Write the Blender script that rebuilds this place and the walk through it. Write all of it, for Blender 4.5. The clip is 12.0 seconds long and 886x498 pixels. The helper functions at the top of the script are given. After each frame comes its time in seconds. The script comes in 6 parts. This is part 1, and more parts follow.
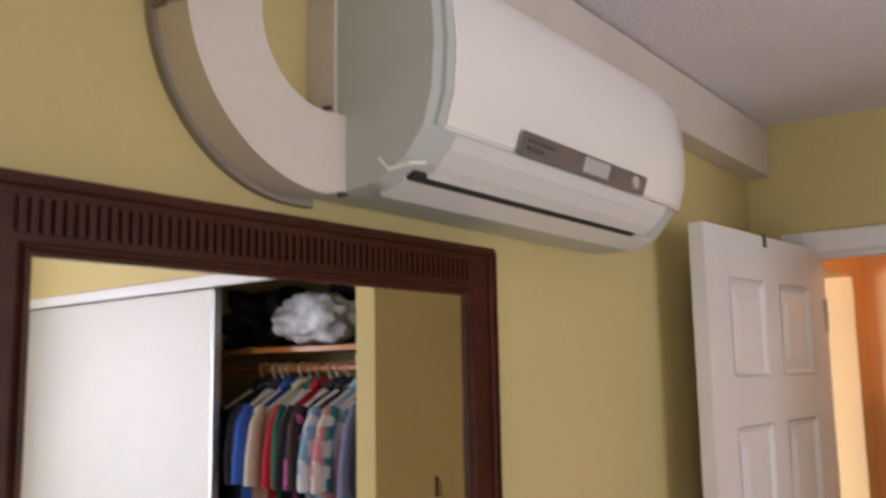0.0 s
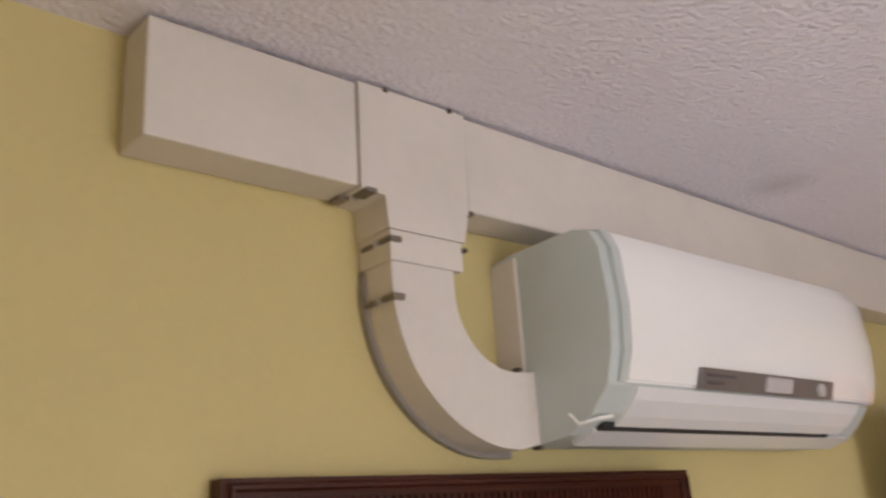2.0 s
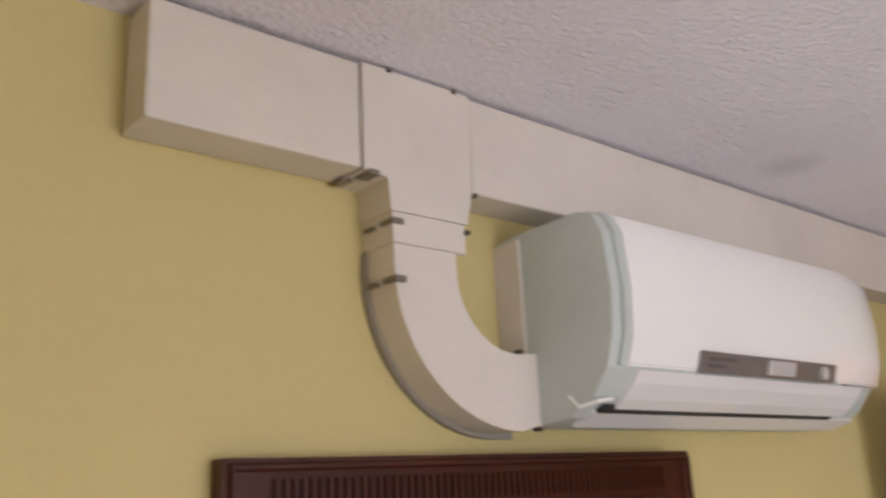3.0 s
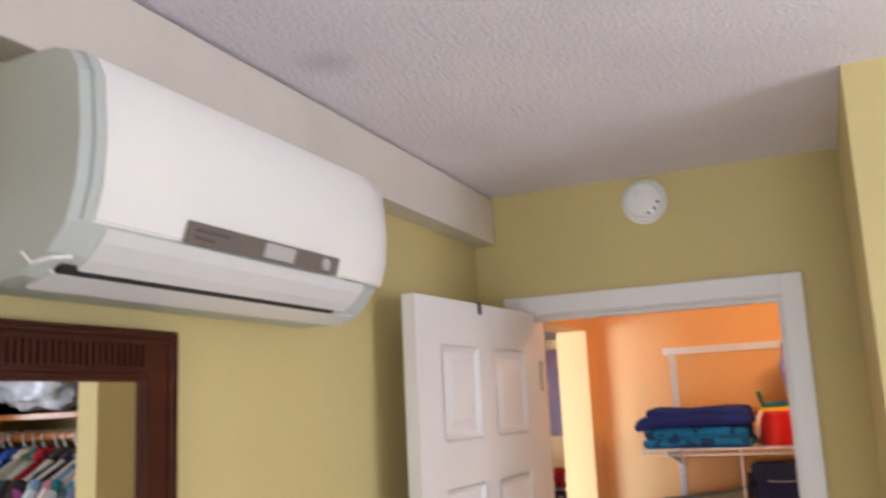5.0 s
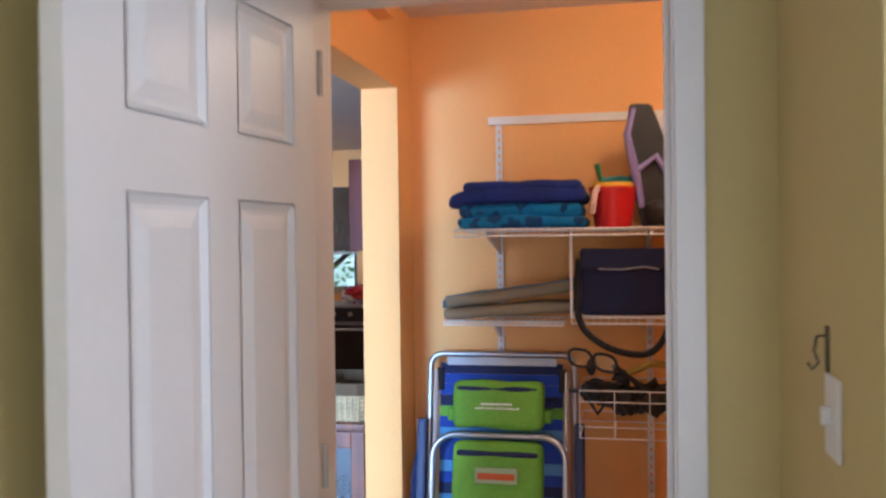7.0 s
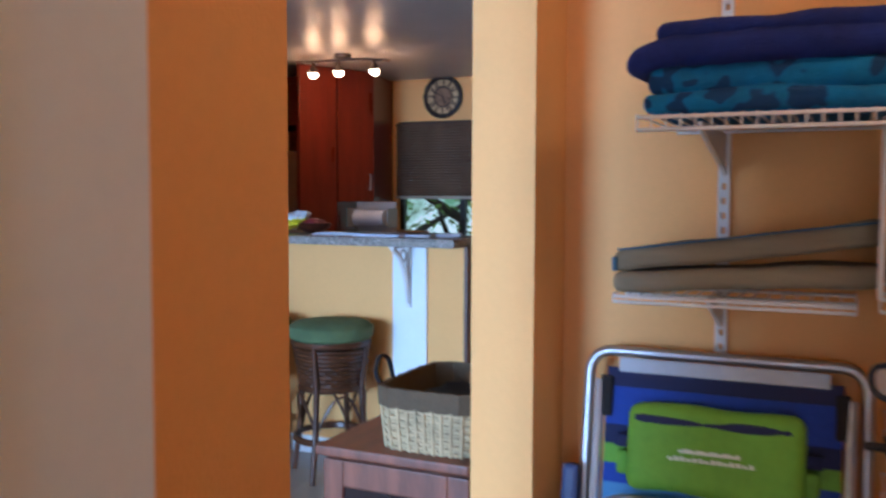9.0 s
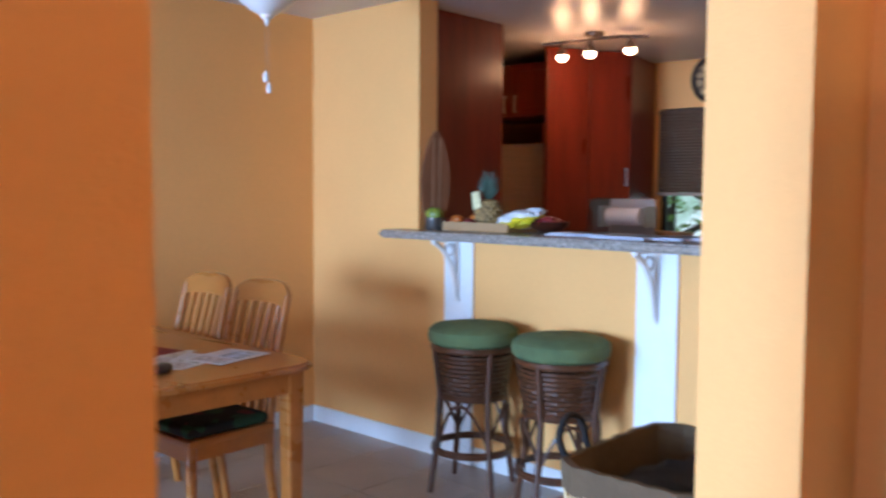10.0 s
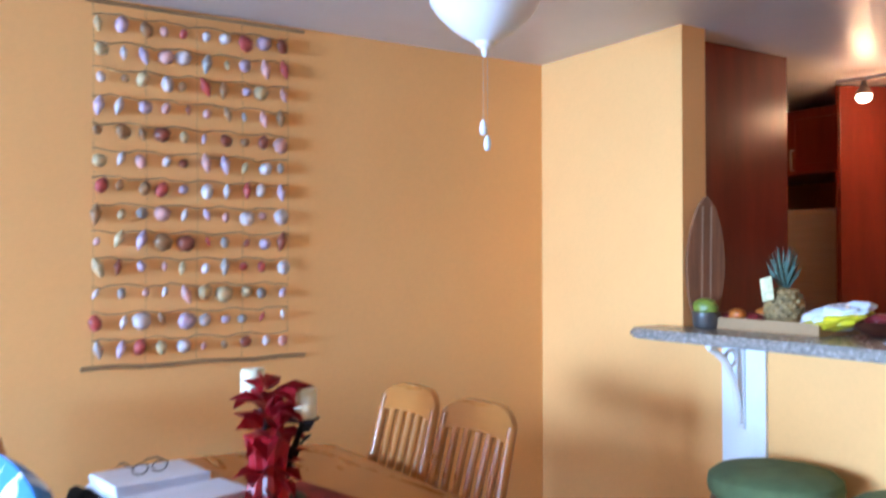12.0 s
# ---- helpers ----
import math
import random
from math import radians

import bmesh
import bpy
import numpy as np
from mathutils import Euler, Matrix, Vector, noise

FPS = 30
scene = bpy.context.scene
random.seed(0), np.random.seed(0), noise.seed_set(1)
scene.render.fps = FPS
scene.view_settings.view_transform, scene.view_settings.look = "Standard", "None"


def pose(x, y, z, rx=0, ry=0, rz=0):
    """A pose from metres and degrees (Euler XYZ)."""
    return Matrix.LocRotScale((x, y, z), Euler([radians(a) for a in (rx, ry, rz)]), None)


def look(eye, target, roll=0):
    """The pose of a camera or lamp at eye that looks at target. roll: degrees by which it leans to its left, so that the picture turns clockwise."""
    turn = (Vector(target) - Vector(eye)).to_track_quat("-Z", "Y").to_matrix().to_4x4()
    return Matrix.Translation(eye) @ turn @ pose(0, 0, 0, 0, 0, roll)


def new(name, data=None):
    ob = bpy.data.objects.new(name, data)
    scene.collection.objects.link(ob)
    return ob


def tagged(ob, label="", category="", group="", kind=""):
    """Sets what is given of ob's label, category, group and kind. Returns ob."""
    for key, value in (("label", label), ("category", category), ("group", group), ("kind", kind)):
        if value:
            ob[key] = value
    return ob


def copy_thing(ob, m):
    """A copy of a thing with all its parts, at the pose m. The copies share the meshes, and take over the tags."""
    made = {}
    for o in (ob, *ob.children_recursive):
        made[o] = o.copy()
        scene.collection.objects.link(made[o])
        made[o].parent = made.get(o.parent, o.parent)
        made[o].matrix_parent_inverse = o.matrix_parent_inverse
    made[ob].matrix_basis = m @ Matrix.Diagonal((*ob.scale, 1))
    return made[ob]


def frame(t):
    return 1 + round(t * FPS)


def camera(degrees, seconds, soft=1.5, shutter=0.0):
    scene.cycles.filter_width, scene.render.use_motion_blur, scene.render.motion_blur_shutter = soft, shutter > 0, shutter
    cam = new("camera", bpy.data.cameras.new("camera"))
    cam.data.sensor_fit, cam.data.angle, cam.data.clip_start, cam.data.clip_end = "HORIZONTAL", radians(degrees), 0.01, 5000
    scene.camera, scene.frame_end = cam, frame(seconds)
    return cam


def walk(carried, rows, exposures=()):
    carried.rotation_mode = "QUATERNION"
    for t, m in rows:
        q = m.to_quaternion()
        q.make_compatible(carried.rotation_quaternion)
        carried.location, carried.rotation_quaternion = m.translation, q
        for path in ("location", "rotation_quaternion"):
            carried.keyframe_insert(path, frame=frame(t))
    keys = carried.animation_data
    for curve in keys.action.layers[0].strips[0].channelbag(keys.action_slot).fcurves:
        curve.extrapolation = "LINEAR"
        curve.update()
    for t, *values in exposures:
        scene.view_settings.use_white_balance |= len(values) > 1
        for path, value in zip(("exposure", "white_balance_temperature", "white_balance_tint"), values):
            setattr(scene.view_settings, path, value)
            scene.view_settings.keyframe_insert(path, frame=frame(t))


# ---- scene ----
cam = camera(54.1, 12.0, soft=2.4, shutter=0.5)
PATH = [
    (0, (0.209, -0.814, 1.728), (1.788, 0.383, 2.002), -1.0),
    (0.5, (0.18, -0.861, 1.778), (1.641, 0.459, 2.128), -2.0),
    (1, (0.152, -0.884, 1.822), (1.572, 0.467, 2.221), -3.1),
    (1.5, (0.124, -0.9, 1.85), (1.485, 0.472, 2.366), -3.9),
    (2, (0.093, -0.9, 1.853), (1.362, 0.521, 2.461), -3.8),
    (2.5, (0.069, -0.915, 1.861), (1.19, 0.626, 2.47), -3.0),
    (3, (0.099, -0.913, 1.867), (1.358, 0.543, 2.411), -3.0),
    (5, (0.263, -0.983, 1.783), (2.07, -0.204, 2.137), -2.7),
    (5.5, (0.332, -1.001, 1.73), (2.212, -0.372, 1.993), -1.6),
    (6, (0.486, -0.967, 1.648), (2.412, -0.448, 1.799), 0.2),
    (6.5, (0.764, -0.869, 1.58), (2.721, -0.464, 1.659), -1.5),
    (6.7, (0.902, -0.839, 1.553), (2.863, -0.445, 1.576), -1.2),
    (8.3, (2.087, -0.684, 1.403), (3.994, -0.1, 1.245), 0.1),
    (8.5, (2.235, -0.652, 1.399), (4.11, 0.02, 1.221), 0.6),
    (9, (2.58, -0.545, 1.407), (4.392, 0.293, 1.286), 0.2),
    (9.5, (2.899, -0.46, 1.407), (4.586, 0.61, 1.303), -1.4),
    (10, (3.217, -0.353, 1.394), (4.682, 1.002, 1.265), 0.4),
    (10.5, (3.475, -0.194, 1.402), (4.775, 1.323, 1.314), 0.0),
    (11, (3.636, -0.007, 1.413), (4.766, 1.64, 1.307), -0.3),
    (11.5, (3.757, 0.196, 1.421), (4.747, 1.932, 1.348), 0.3),
    (12, (3.828, 0.476, 1.47), (4.91, 2.157, 1.495), -0.1),
]
EXPOSURES = [(0.0, -0.70, 6450, 18), (1.0, -0.48, 6550, 19), (2.5, -0.52, 6250, 16), (3.2, -0.35, 6200, 16), (5.0, -0.2, 6000, 14), (5.6, -0.2, 5800, 14), (6.1, -0.42, 5450, 11), (6.7, -0.4, 5400, 11), (8.3, -0.76, 5450, 13), (9.0, -0.88, 5350, 13), (9.6, -0.54, 5750, 16), (10.5, -0.40, 5850, 17), (11.0, -0.22, 6050, 18), (11.5, -0.12, 5700, 15), (12.0, 0.10, 5500, 14)]
walk(cam, [(t, look(eye, target, roll)) for t, eye, target, roll in PATH], EXPOSURES)

# world, sun and daylight
world = bpy.data.worlds.new("sky")
scene.world = world
world.use_nodes = True
wn = world.node_tree.nodes
sky = wn.new("ShaderNodeTexSky")
sky.sky_type, sky.sun_disc = "NISHITA", False
sky.sun_elevation, sky.sun_rotation = radians(45), radians(5)
world.node_tree.links.new(sky.outputs[0], wn["Background"].inputs[0])
wn["Background"].inputs[1].default_value = 0.12
sun = new("sun", bpy.data.lights.new("sun", "SUN"))
sun.data.energy, sun.data.angle, sun.data.color = 3.0, radians(0.5), (1, 0.95, 0.88)
sun.matrix_world = look((2, 24, 24), (0, 0, 0))


def window_light(name, eye, target, sx, sy, watts, color, spread=180):
    ob = new(name, bpy.data.lights.new(name, "AREA"))
    ob.data.shape, ob.data.size, ob.data.size_y = "RECTANGLE", sx, sy
    ob.data.energy, ob.data.color, ob.data.spread = watts, color, radians(spread)
    ob.matrix_world = look(eye, target)
    return ob


window_light("bedroom_daylight", (0.95, -3.68, 1.5), (0.95, -2.0, 2.0), 1.2, 1.3, 58, (0.92, 0.93, 1.0))
# stands in for daylight through an unseen west window
window_light("bedroom_west_daylight", (-2.54, -1.65, 1.1), (1.5, -1.65, 1.9), 1.75, 1.9, 84, (0.92, 0.94, 1.0))
window_light("living_daylight", (-3.0, 2.0, 1.65), (6.5, 2.0, 0.50), 3.4, 1.9, 1060, (0.44, 0.69, 1.0), 125)


# materials
def material(name, base, rough=0.6, metal=0.0, var=0.12, scale=4.0, fine=60.0, bump=0.0, bump_scale=80.0, coat=0.0, spread=0.0, stretch=(1, 1, 1)):
    m = bpy.data.materials.new(name)
    m.use_nodes = True
    nt = m.node_tree
    n, l = nt.nodes, nt.links
    b = n["Principled BSDF"]
    b.inputs["Roughness"].default_value, b.inputs["Metallic"].default_value = rough, metal
    b.inputs["Coat Weight"].default_value = coat
    b.inputs["Coat Roughness"].default_value = 0.12
    tc = n.new("ShaderNodeTexCoord")
    mp = n.new("ShaderNodeMapping")
    mp.inputs["Scale"].default_value = stretch
    l.new(tc.outputs["Object"], mp.inputs[0])
    big, small = n.new("ShaderNodeTexNoise"), n.new("ShaderNodeTexNoise")
    big.inputs["Scale"].default_value, small.inputs["Scale"].default_value = scale, fine
    big.inputs["Detail"].default_value, small.inputs["Detail"].default_value = 4, 3
    l.new(mp.outputs[0], big.inputs["Vector"])
    l.new(mp.outputs[0], small.inputs["Vector"])
    mix = n.new("ShaderNodeMath")
    mix.operation = "MULTIPLY_ADD"
    mix.inputs[1].default_value = 0.35
    l.new(small.outputs[0], mix.inputs[0])
    l.new(big.outputs[0], mix.inputs[2])
    fac = mix.outputs[0]
    if spread:
        info = n.new("ShaderNodeObjectInfo")
        add = n.new("ShaderNodeMath")
        add.operation = "MULTIPLY_ADD"
        add.inputs[1].default_value = spread
        l.new(info.outputs["Random"], add.inputs[0])
        l.new(fac, add.inputs[2])
        fac = add.outputs[0]
    ramp = n.new("ShaderNodeValToRGB")
    lo = [max(0, c * (1 - var)) for c in base]
    hi = [min(1, c * (1 + var)) for c in base]
    ramp.color_ramp.elements[0].position, ramp.color_ramp.elements[1].position = 0.45, 0.9 + spread
    ramp.color_ramp.elements[0].color, ramp.color_ramp.elements[1].color = (*lo, 1), (*hi, 1)
    l.new(fac, ramp.inputs[0])
    l.new(ramp.outputs[0], b.inputs["Base Color"])
    rr = n.new("ShaderNodeMapRange")
    rr.inputs["To Min"].default_value, rr.inputs["To Max"].default_value = max(0.02, rough - 0.06), min(1, rough + 0.08)
    l.new(big.outputs[0], rr.inputs[0])
    l.new(rr.outputs[0], b.inputs["Roughness"])
    if bump:
        bt = n.new("ShaderNodeTexNoise")
        bt.inputs["Scale"].default_value, bt.inputs["Detail"].default_value = bump_scale, 3
        l.new(mp.outputs[0], bt.inputs["Vector"])
        bp = n.new("ShaderNodeBump")
        bp.inputs["Strength"].default_value, bp.inputs["Distance"].default_value = bump, 0.01
        l.new(bt.outputs[0], bp.inputs["Height"])
        l.new(bp.outputs[0], b.inputs["Normal"])
    return m


def glowing(name, color, strength):
    m = material(name, color, 0.4)
    b = m.node_tree.nodes["Principled BSDF"]
    b.inputs["Emission Color"].default_value, b.inputs["Emission Strength"].default_value = (*color, 1), strength
    return m


STAIN = (1.595, -0.185, 2.425)   # a smudge on the bedroom ceiling


def popcorn(name, base):
    m = material(name, base, 0.95, var=0.10, scale=1.2, fine=90, bump=0)
    n, l = m.node_tree.nodes, m.node_tree.links
    tc = n.new("ShaderNodeTexCoord")
    v = n.new("ShaderNodeTexVoronoi")
    v.inputs["Scale"].default_value = 105
    nz = n.new("ShaderNodeTexNoise")
    nz.inputs["Scale"].default_value, nz.inputs["Detail"].default_value = 120, 4
    l.new(tc.outputs["Object"], v.inputs["Vector"])
    l.new(tc.outputs["Object"], nz.inputs["Vector"])
    s = n.new("ShaderNodeMath")
    s.operation = "SUBTRACT"
    l.new(nz.outputs[0], s.inputs[0])
    l.new(v.outputs["Distance"], s.inputs[1])
    bp = n.new("ShaderNodeBump")
    stain_at = n.new("ShaderNodeVectorMath")
    stain_at.operation = "DISTANCE"
    stain_at.inputs[1].default_value = STAIN
    l.new(tc.outputs["Object"], stain_at.inputs[0])
    soft = n.new("ShaderNodeMapRange")
    soft.inputs["From Min"].default_value, soft.inputs["From Max"].default_value = 0.0, 0.075
    soft.inputs["To Min"].default_value, soft.inputs["To Max"].default_value = 0.30, 0.0
    l.new(stain_at.outputs["Value"], soft.inputs[0])
    tint = n.new("ShaderNodeMixRGB")
    tint.inputs[2].default_value = (0.25, 0.20, 0.18, 1)
    ramp = next(q for q in n if q.type == "VALTORGB")
    l.new(soft.outputs[0], tint.inputs[0])
    l.new(ramp.outputs[0], tint.inputs[1])
    l.new(tint.outputs[0], n["Principled BSDF"].inputs["Base Color"])
    bp.inputs["Strength"].default_value, bp.inputs["Distance"].default_value = 0.42, 0.007
    l.new(s.outputs[0], bp.inputs["Height"])
    l.new(bp.outputs[0], n["Principled BSDF"].inputs["Normal"])
    return m


YELLOW = material("yellow_wall_paint", (0.61, 0.505, 0.225), 0.75, var=0.05, scale=1.5, bump=0.12, bump_scale=160)
ORANGE = material("orange_wall_paint", (0.875, 0.455, 0.15), 0.7, var=0.05, scale=1.2, bump=0.1, bump_scale=160)
CEIL = popcorn("popcorn_ceiling", (0.81, 0.77, 0.82))
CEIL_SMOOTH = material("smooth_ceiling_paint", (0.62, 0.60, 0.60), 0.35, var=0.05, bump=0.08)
WHITE = material("white_gloss_paint", (0.80, 0.78, 0.76), 0.38, var=0.04, scale=3, bump=0.05, bump_scale=120)
WHITE_COOL = material("white_trim_paint", (0.82, 0.84, 0.86), 0.4, var=0.04, scale=5)
PLASTIC = material("white_glossy_plastic", (0.90, 0.88, 0.84), 0.11, var=0.02, scale=3, coat=0.4)
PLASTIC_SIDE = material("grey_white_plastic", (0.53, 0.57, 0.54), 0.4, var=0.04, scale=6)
DUCT = material("almond_plastic_duct", (0.68, 0.62, 0.55), 0.5, var=0.05, scale=6, bump=0.04)
DARK_METAL = material("dark_brown_metal", (0.10, 0.075, 0.055), 0.4, 0.6, var=0.2)
SLOT = material("black_slot", (0.02, 0.018, 0.018), 0.6)
MAHOGANY = material("dark_mahogany", (0.056, 0.014, 0.007), 0.34, var=0.35, scale=3, fine=25, stretch=(1, 1, 8))
CHERRY = material("cherry_cabinet_wood", (0.17, 0.019, 0.006), 0.29, var=0.22, scale=3, fine=22, stretch=(4, 4, 0.6), coat=0.0)
OAK = material("golden_oak", (0.43, 0.155, 0.032), 0.28, var=0.13, scale=2.5, fine=30, stretch=(6, 1, 6), coat=0.35, bump=0.05)
WALNUT = material("brown_cabinet_wood", (0.12, 0.055, 0.038), 0.38, var=0.3, scale=3, fine=30, stretch=(5, 5, 1), coat=0.3)
GRANITE = material("grey_granite", (0.30, 0.265, 0.235), 0.25, var=0.45, scale=60, fine=220)
TILE = material("beige_floor_tile", (0.37, 0.30, 0.24), 0.35, var=0.12, scale=4, spread=0.25, bump=0.04)
GROUT = material("floor_grout", (0.30, 0.26, 0.22), 0.9)
CARPET = material("beige_carpet", (0.60, 0.54, 0.48), 1.0, var=0.2, scale=30, fine=300, bump=0.5, bump_scale=400)
ALU = material("aluminium", (0.52, 0.53, 0.56), 0.42, 1.0, var=0.06)
STEEL = material("stainless_steel", (0.46, 0.42, 0.38), 0.45, 0.35, var=0.08, stretch=(1, 1, 20))
WIRE = material("white_coated_wire", (0.80, 0.79, 0.77), 0.45, var=0.04)
GREEN = material("green_stool_fabric", (0.115, 0.155, 0.062), 0.95, var=0.25, scale=10, fine=250, bump=0.4, bump_scale=350)
CHERRY.node_tree.nodes["Principled BSDF"].inputs["Specular IOR Level"].default_value = 0.45
MAHOGANY.node_tree.nodes["Principled BSDF"].inputs["Specular IOR Level"].default_value = 0.25
RATTAN = material("dark_rattan", (0.072, 0.025, 0.010), 0.32, var=0.4, scale=20, fine=90, spread=0.2)
RED_LEAF = material("red_foil_petals", (0.42, 0.012, 0.025), 0.35, var=0.4, scale=15)
MIRROR = bpy.data.materials.new("mirror_silver")
MIRROR.use_nodes = True
mb = MIRROR.node_tree.nodes["Principled BSDF"]
mb.inputs["Base Color"].default_value, mb.inputs["Metallic"].default_value, mb.inputs["Roughness"].default_value = (0.93, 0.93, 0.92, 1), 1.0, 0.0
BLACK = material("black_cloth", (0.014, 0.013, 0.015), 0.9, var=0.3, bump=0.2)


# shapes
def box(bm, x0, y0, z0, x1, y1, z1, bev=0.0):
    m = Matrix.LocRotScale(((x0 + x1) / 2, (y0 + y1) / 2, (z0 + z1) / 2), None, (abs(x1 - x0), abs(y1 - y0), abs(z1 - z0)))
    made = bmesh.ops.create_cube(bm, size=1, matrix=m)["verts"]
    if bev:
        edges = list({e for v in made for e in v.link_edges})
        bmesh.ops.bevel(bm, geom=edges, offset=bev, segments=2, affect="EDGES", profile=0.6)
    return bm


def rod(bm, a, b, r0, r1=None, seg=10):
    a, b = Vector(a), Vector(b)
    way = b - a
    m = Matrix.Translation((a + b) / 2) @ way.to_track_quat("Z", "Y").to_matrix().to_4x4()
    bmesh.ops.create_cone(bm, cap_ends=True, segments=seg, radius1=r0, radius2=r0 if r1 is None else r1, depth=way.length, matrix=m)
    return bm


def tube(bm, pts, r, seg=8, closed=False):
    pts = [Vector(p) for p in pts]
    rings = []
    count = len(pts)
    side = None
    for i, p in enumerate(pts):
        a = pts[(i - 1) % count] if closed or i > 0 else p
        b = pts[(i + 1) % count] if closed or i < count - 1 else p
        way = (b - a).normalized()
        if side is None:
            side = way.orthogonal().normalized()
        side = (side - way * side.dot(way)).normalized()
        up = way.cross(side)
        rr = r[i] if isinstance(r, (list, tuple)) else r
        rings.append([bm.verts.new(p + rr * (math.cos(t) * side + math.sin(t) * up)) for t in [2 * math.pi * k / seg for k in range(seg)]])
    for i in range(count if closed else count - 1):
        one, two = rings[i], rings[(i + 1) % count]
        for k in range(seg):
            bm.faces.new((one[k], one[(k + 1) % seg], two[(k + 1) % seg], two[k]))
    if not closed:
        bm.faces.new(list(reversed(rings[0])))
        bm.faces.new(rings[-1])
    return bm


def eased(pts, steps=5):
    """A smooth line through the points."""
    p = [Vector(q) for q in pts]
    p = [2 * p[0] - p[1]] + p + [2 * p[-1] - p[-2]]
    out = []
    for a, b, c, d in zip(p, p[1:], p[2:], p[3:]):
        for i in range(steps):
            u = i / steps
            out.append(0.5 * (2 * b + (c - a) * u + (2 * a - 5 * b + 4 * c - d) * u * u + (3 * b - a - 3 * c + d) * u ** 3))
    return out + [p[-2]]


def arc(cx, cy, r, a0, a1, count=12):
    return [(cx + r * math.cos(radians(a0 + (a1 - a0) * i / count)), cy + r * math.sin(radians(a0 + (a1 - a0) * i / count))) for i in range(count + 1)]


def prism(bm, outline, axis, lo, hi):
    """An outline of pairs, drawn out along one axis."""
    def at(p, d):
        return {"x": (d, p[0], p[1]), "y": (p[0], d, p[1]), "z": (p[0], p[1], d)}[axis]
    one = [bm.verts.new(at(p, lo)) for p in outline]
    two = [bm.verts.new(at(p, hi)) for p in outline]
    count = len(outline)
    bm.faces.new(one)
    bm.faces.new(list(reversed(two)))
    for i in range(count):
        bm.faces.new((one[i], two[i], two[(i + 1) % count], one[(i + 1) % count]))
    bmesh.ops.recalc_face_normals(bm, faces=bm.faces)
    return bm


def lathe(bm, profile, cx=0, cy=0, seg=24, wobble=0.0):
    rings = []
    for r, z in profile:
        rings.append([bm.verts.new((cx + r * math.cos(2 * math.pi * k / seg) * (1 + wobble * math.sin(3.0 * k)), cy + r * math.sin(2 * math.pi * k / seg) * (1 + wobble * math.cos(2.0 * k)), z)) for k in range(seg)])
    for one, two in zip(rings, rings[1:]):
        for k in range(seg):
            bm.faces.new((one[k], one[(k + 1) % seg], two[(k + 1) % seg], two[k]))
    bm.faces.new(list(reversed(rings[0])))
    bm.faces.new(rings[-1])
    bmesh.ops.recalc_face_normals(bm, faces=bm.faces)
    return bm


def blob(bm, cx, cy, cz, rx, ry, rz, sub=2, rough=0.0, square=1.0):
    made = bmesh.ops.create_icosphere(bm, subdivisions=sub, radius=1)["verts"]
    for v in made:
        c = v.co.copy()
        for i in range(3):
            c[i] = math.copysign(abs(c[i]) ** square, c[i])
        k = 1 + rough * noise.noise(c * 2.3 + Vector((cx, cy, cz)) * 7)
        v.co = Vector((cx + c.x * rx * k, cy + c.y * ry * k, cz + c.z * rz * k))
    return bm


def soft(bm, x0, y0, z0, x1, y1, z1, r, cuts=8):
    """A box with well rounded edges and enough points to be bent."""
    start = len(bm.verts)
    box(bm, x0, y0, z0, x1, y1, z1)
    bm.verts.ensure_lookup_table()
    mine = set(bm.verts[start:])
    bmesh.ops.subdivide_edges(bm, edges=[e for e in bm.edges if e.verts[0] in mine], cuts=cuts, use_grid_fill=True)
    bm.verts.ensure_lookup_table()
    mid = Vector(((x0 + x1) / 2, (y0 + y1) / 2, (z0 + z1) / 2))
    half = Vector(((x1 - x0) / 2, (y1 - y0) / 2, (z1 - z0) / 2))
    rr = [min(r, h * 0.95) for h in half]
    for v in bm.verts[start:]:
        d = v.co - mid
        # crowd the points towards the edges, then round them
        d = Vector([half[i] * math.sin(max(-1, min(1, d[i] / half[i])) * math.pi / 2) for i in range(3)])
        core = Vector([max(-(half[i] - rr[i]), min(half[i] - rr[i], d[i])) for i in range(3)])
        e = Vector([(d[i] - core[i]) / rr[i] for i in range(3)])
        if e.length > 1e-6:
            e = e / e.length * min(1.0, max(abs(e.x), abs(e.y), abs(e.z)))
        v.co = mid + core + Vector([e[i] * rr[i] for i in range(3)])
    return bm


def part(name, bm, mat, parent=None, label="", smooth=False):
    me = bpy.data.meshes.new(name)
    bmesh.ops.recalc_face_normals(bm, faces=bm.faces)
    bm.to_mesh(me)
    bm.free()
    me.materials.append(mat)
    if smooth:
        for p in me.polygons:
            p.use_smooth = True
        me.set_sharp_from_angle(angle=radians(38))
    ob = new(name, me)
    if parent:
        ob.parent = parent
    if label:
        tagged(ob, label)
    return ob


def thing(name, label, category, m=None, group=""):
    ob = new(name)
    ob.empty_display_size = 0.05
    if m is not None:
        ob.matrix_basis = m
    return tagged(ob, label, category, group)


def slab(name, boxes, mat, label="", category=""):
    bm = bmesh.new()
    for b in boxes:
        box(bm, *b)
    return tagged(part(name, bm, mat), label or name.replace("_", " "), category or name.split("_")[0], kind="structure")


B = bmesh.new

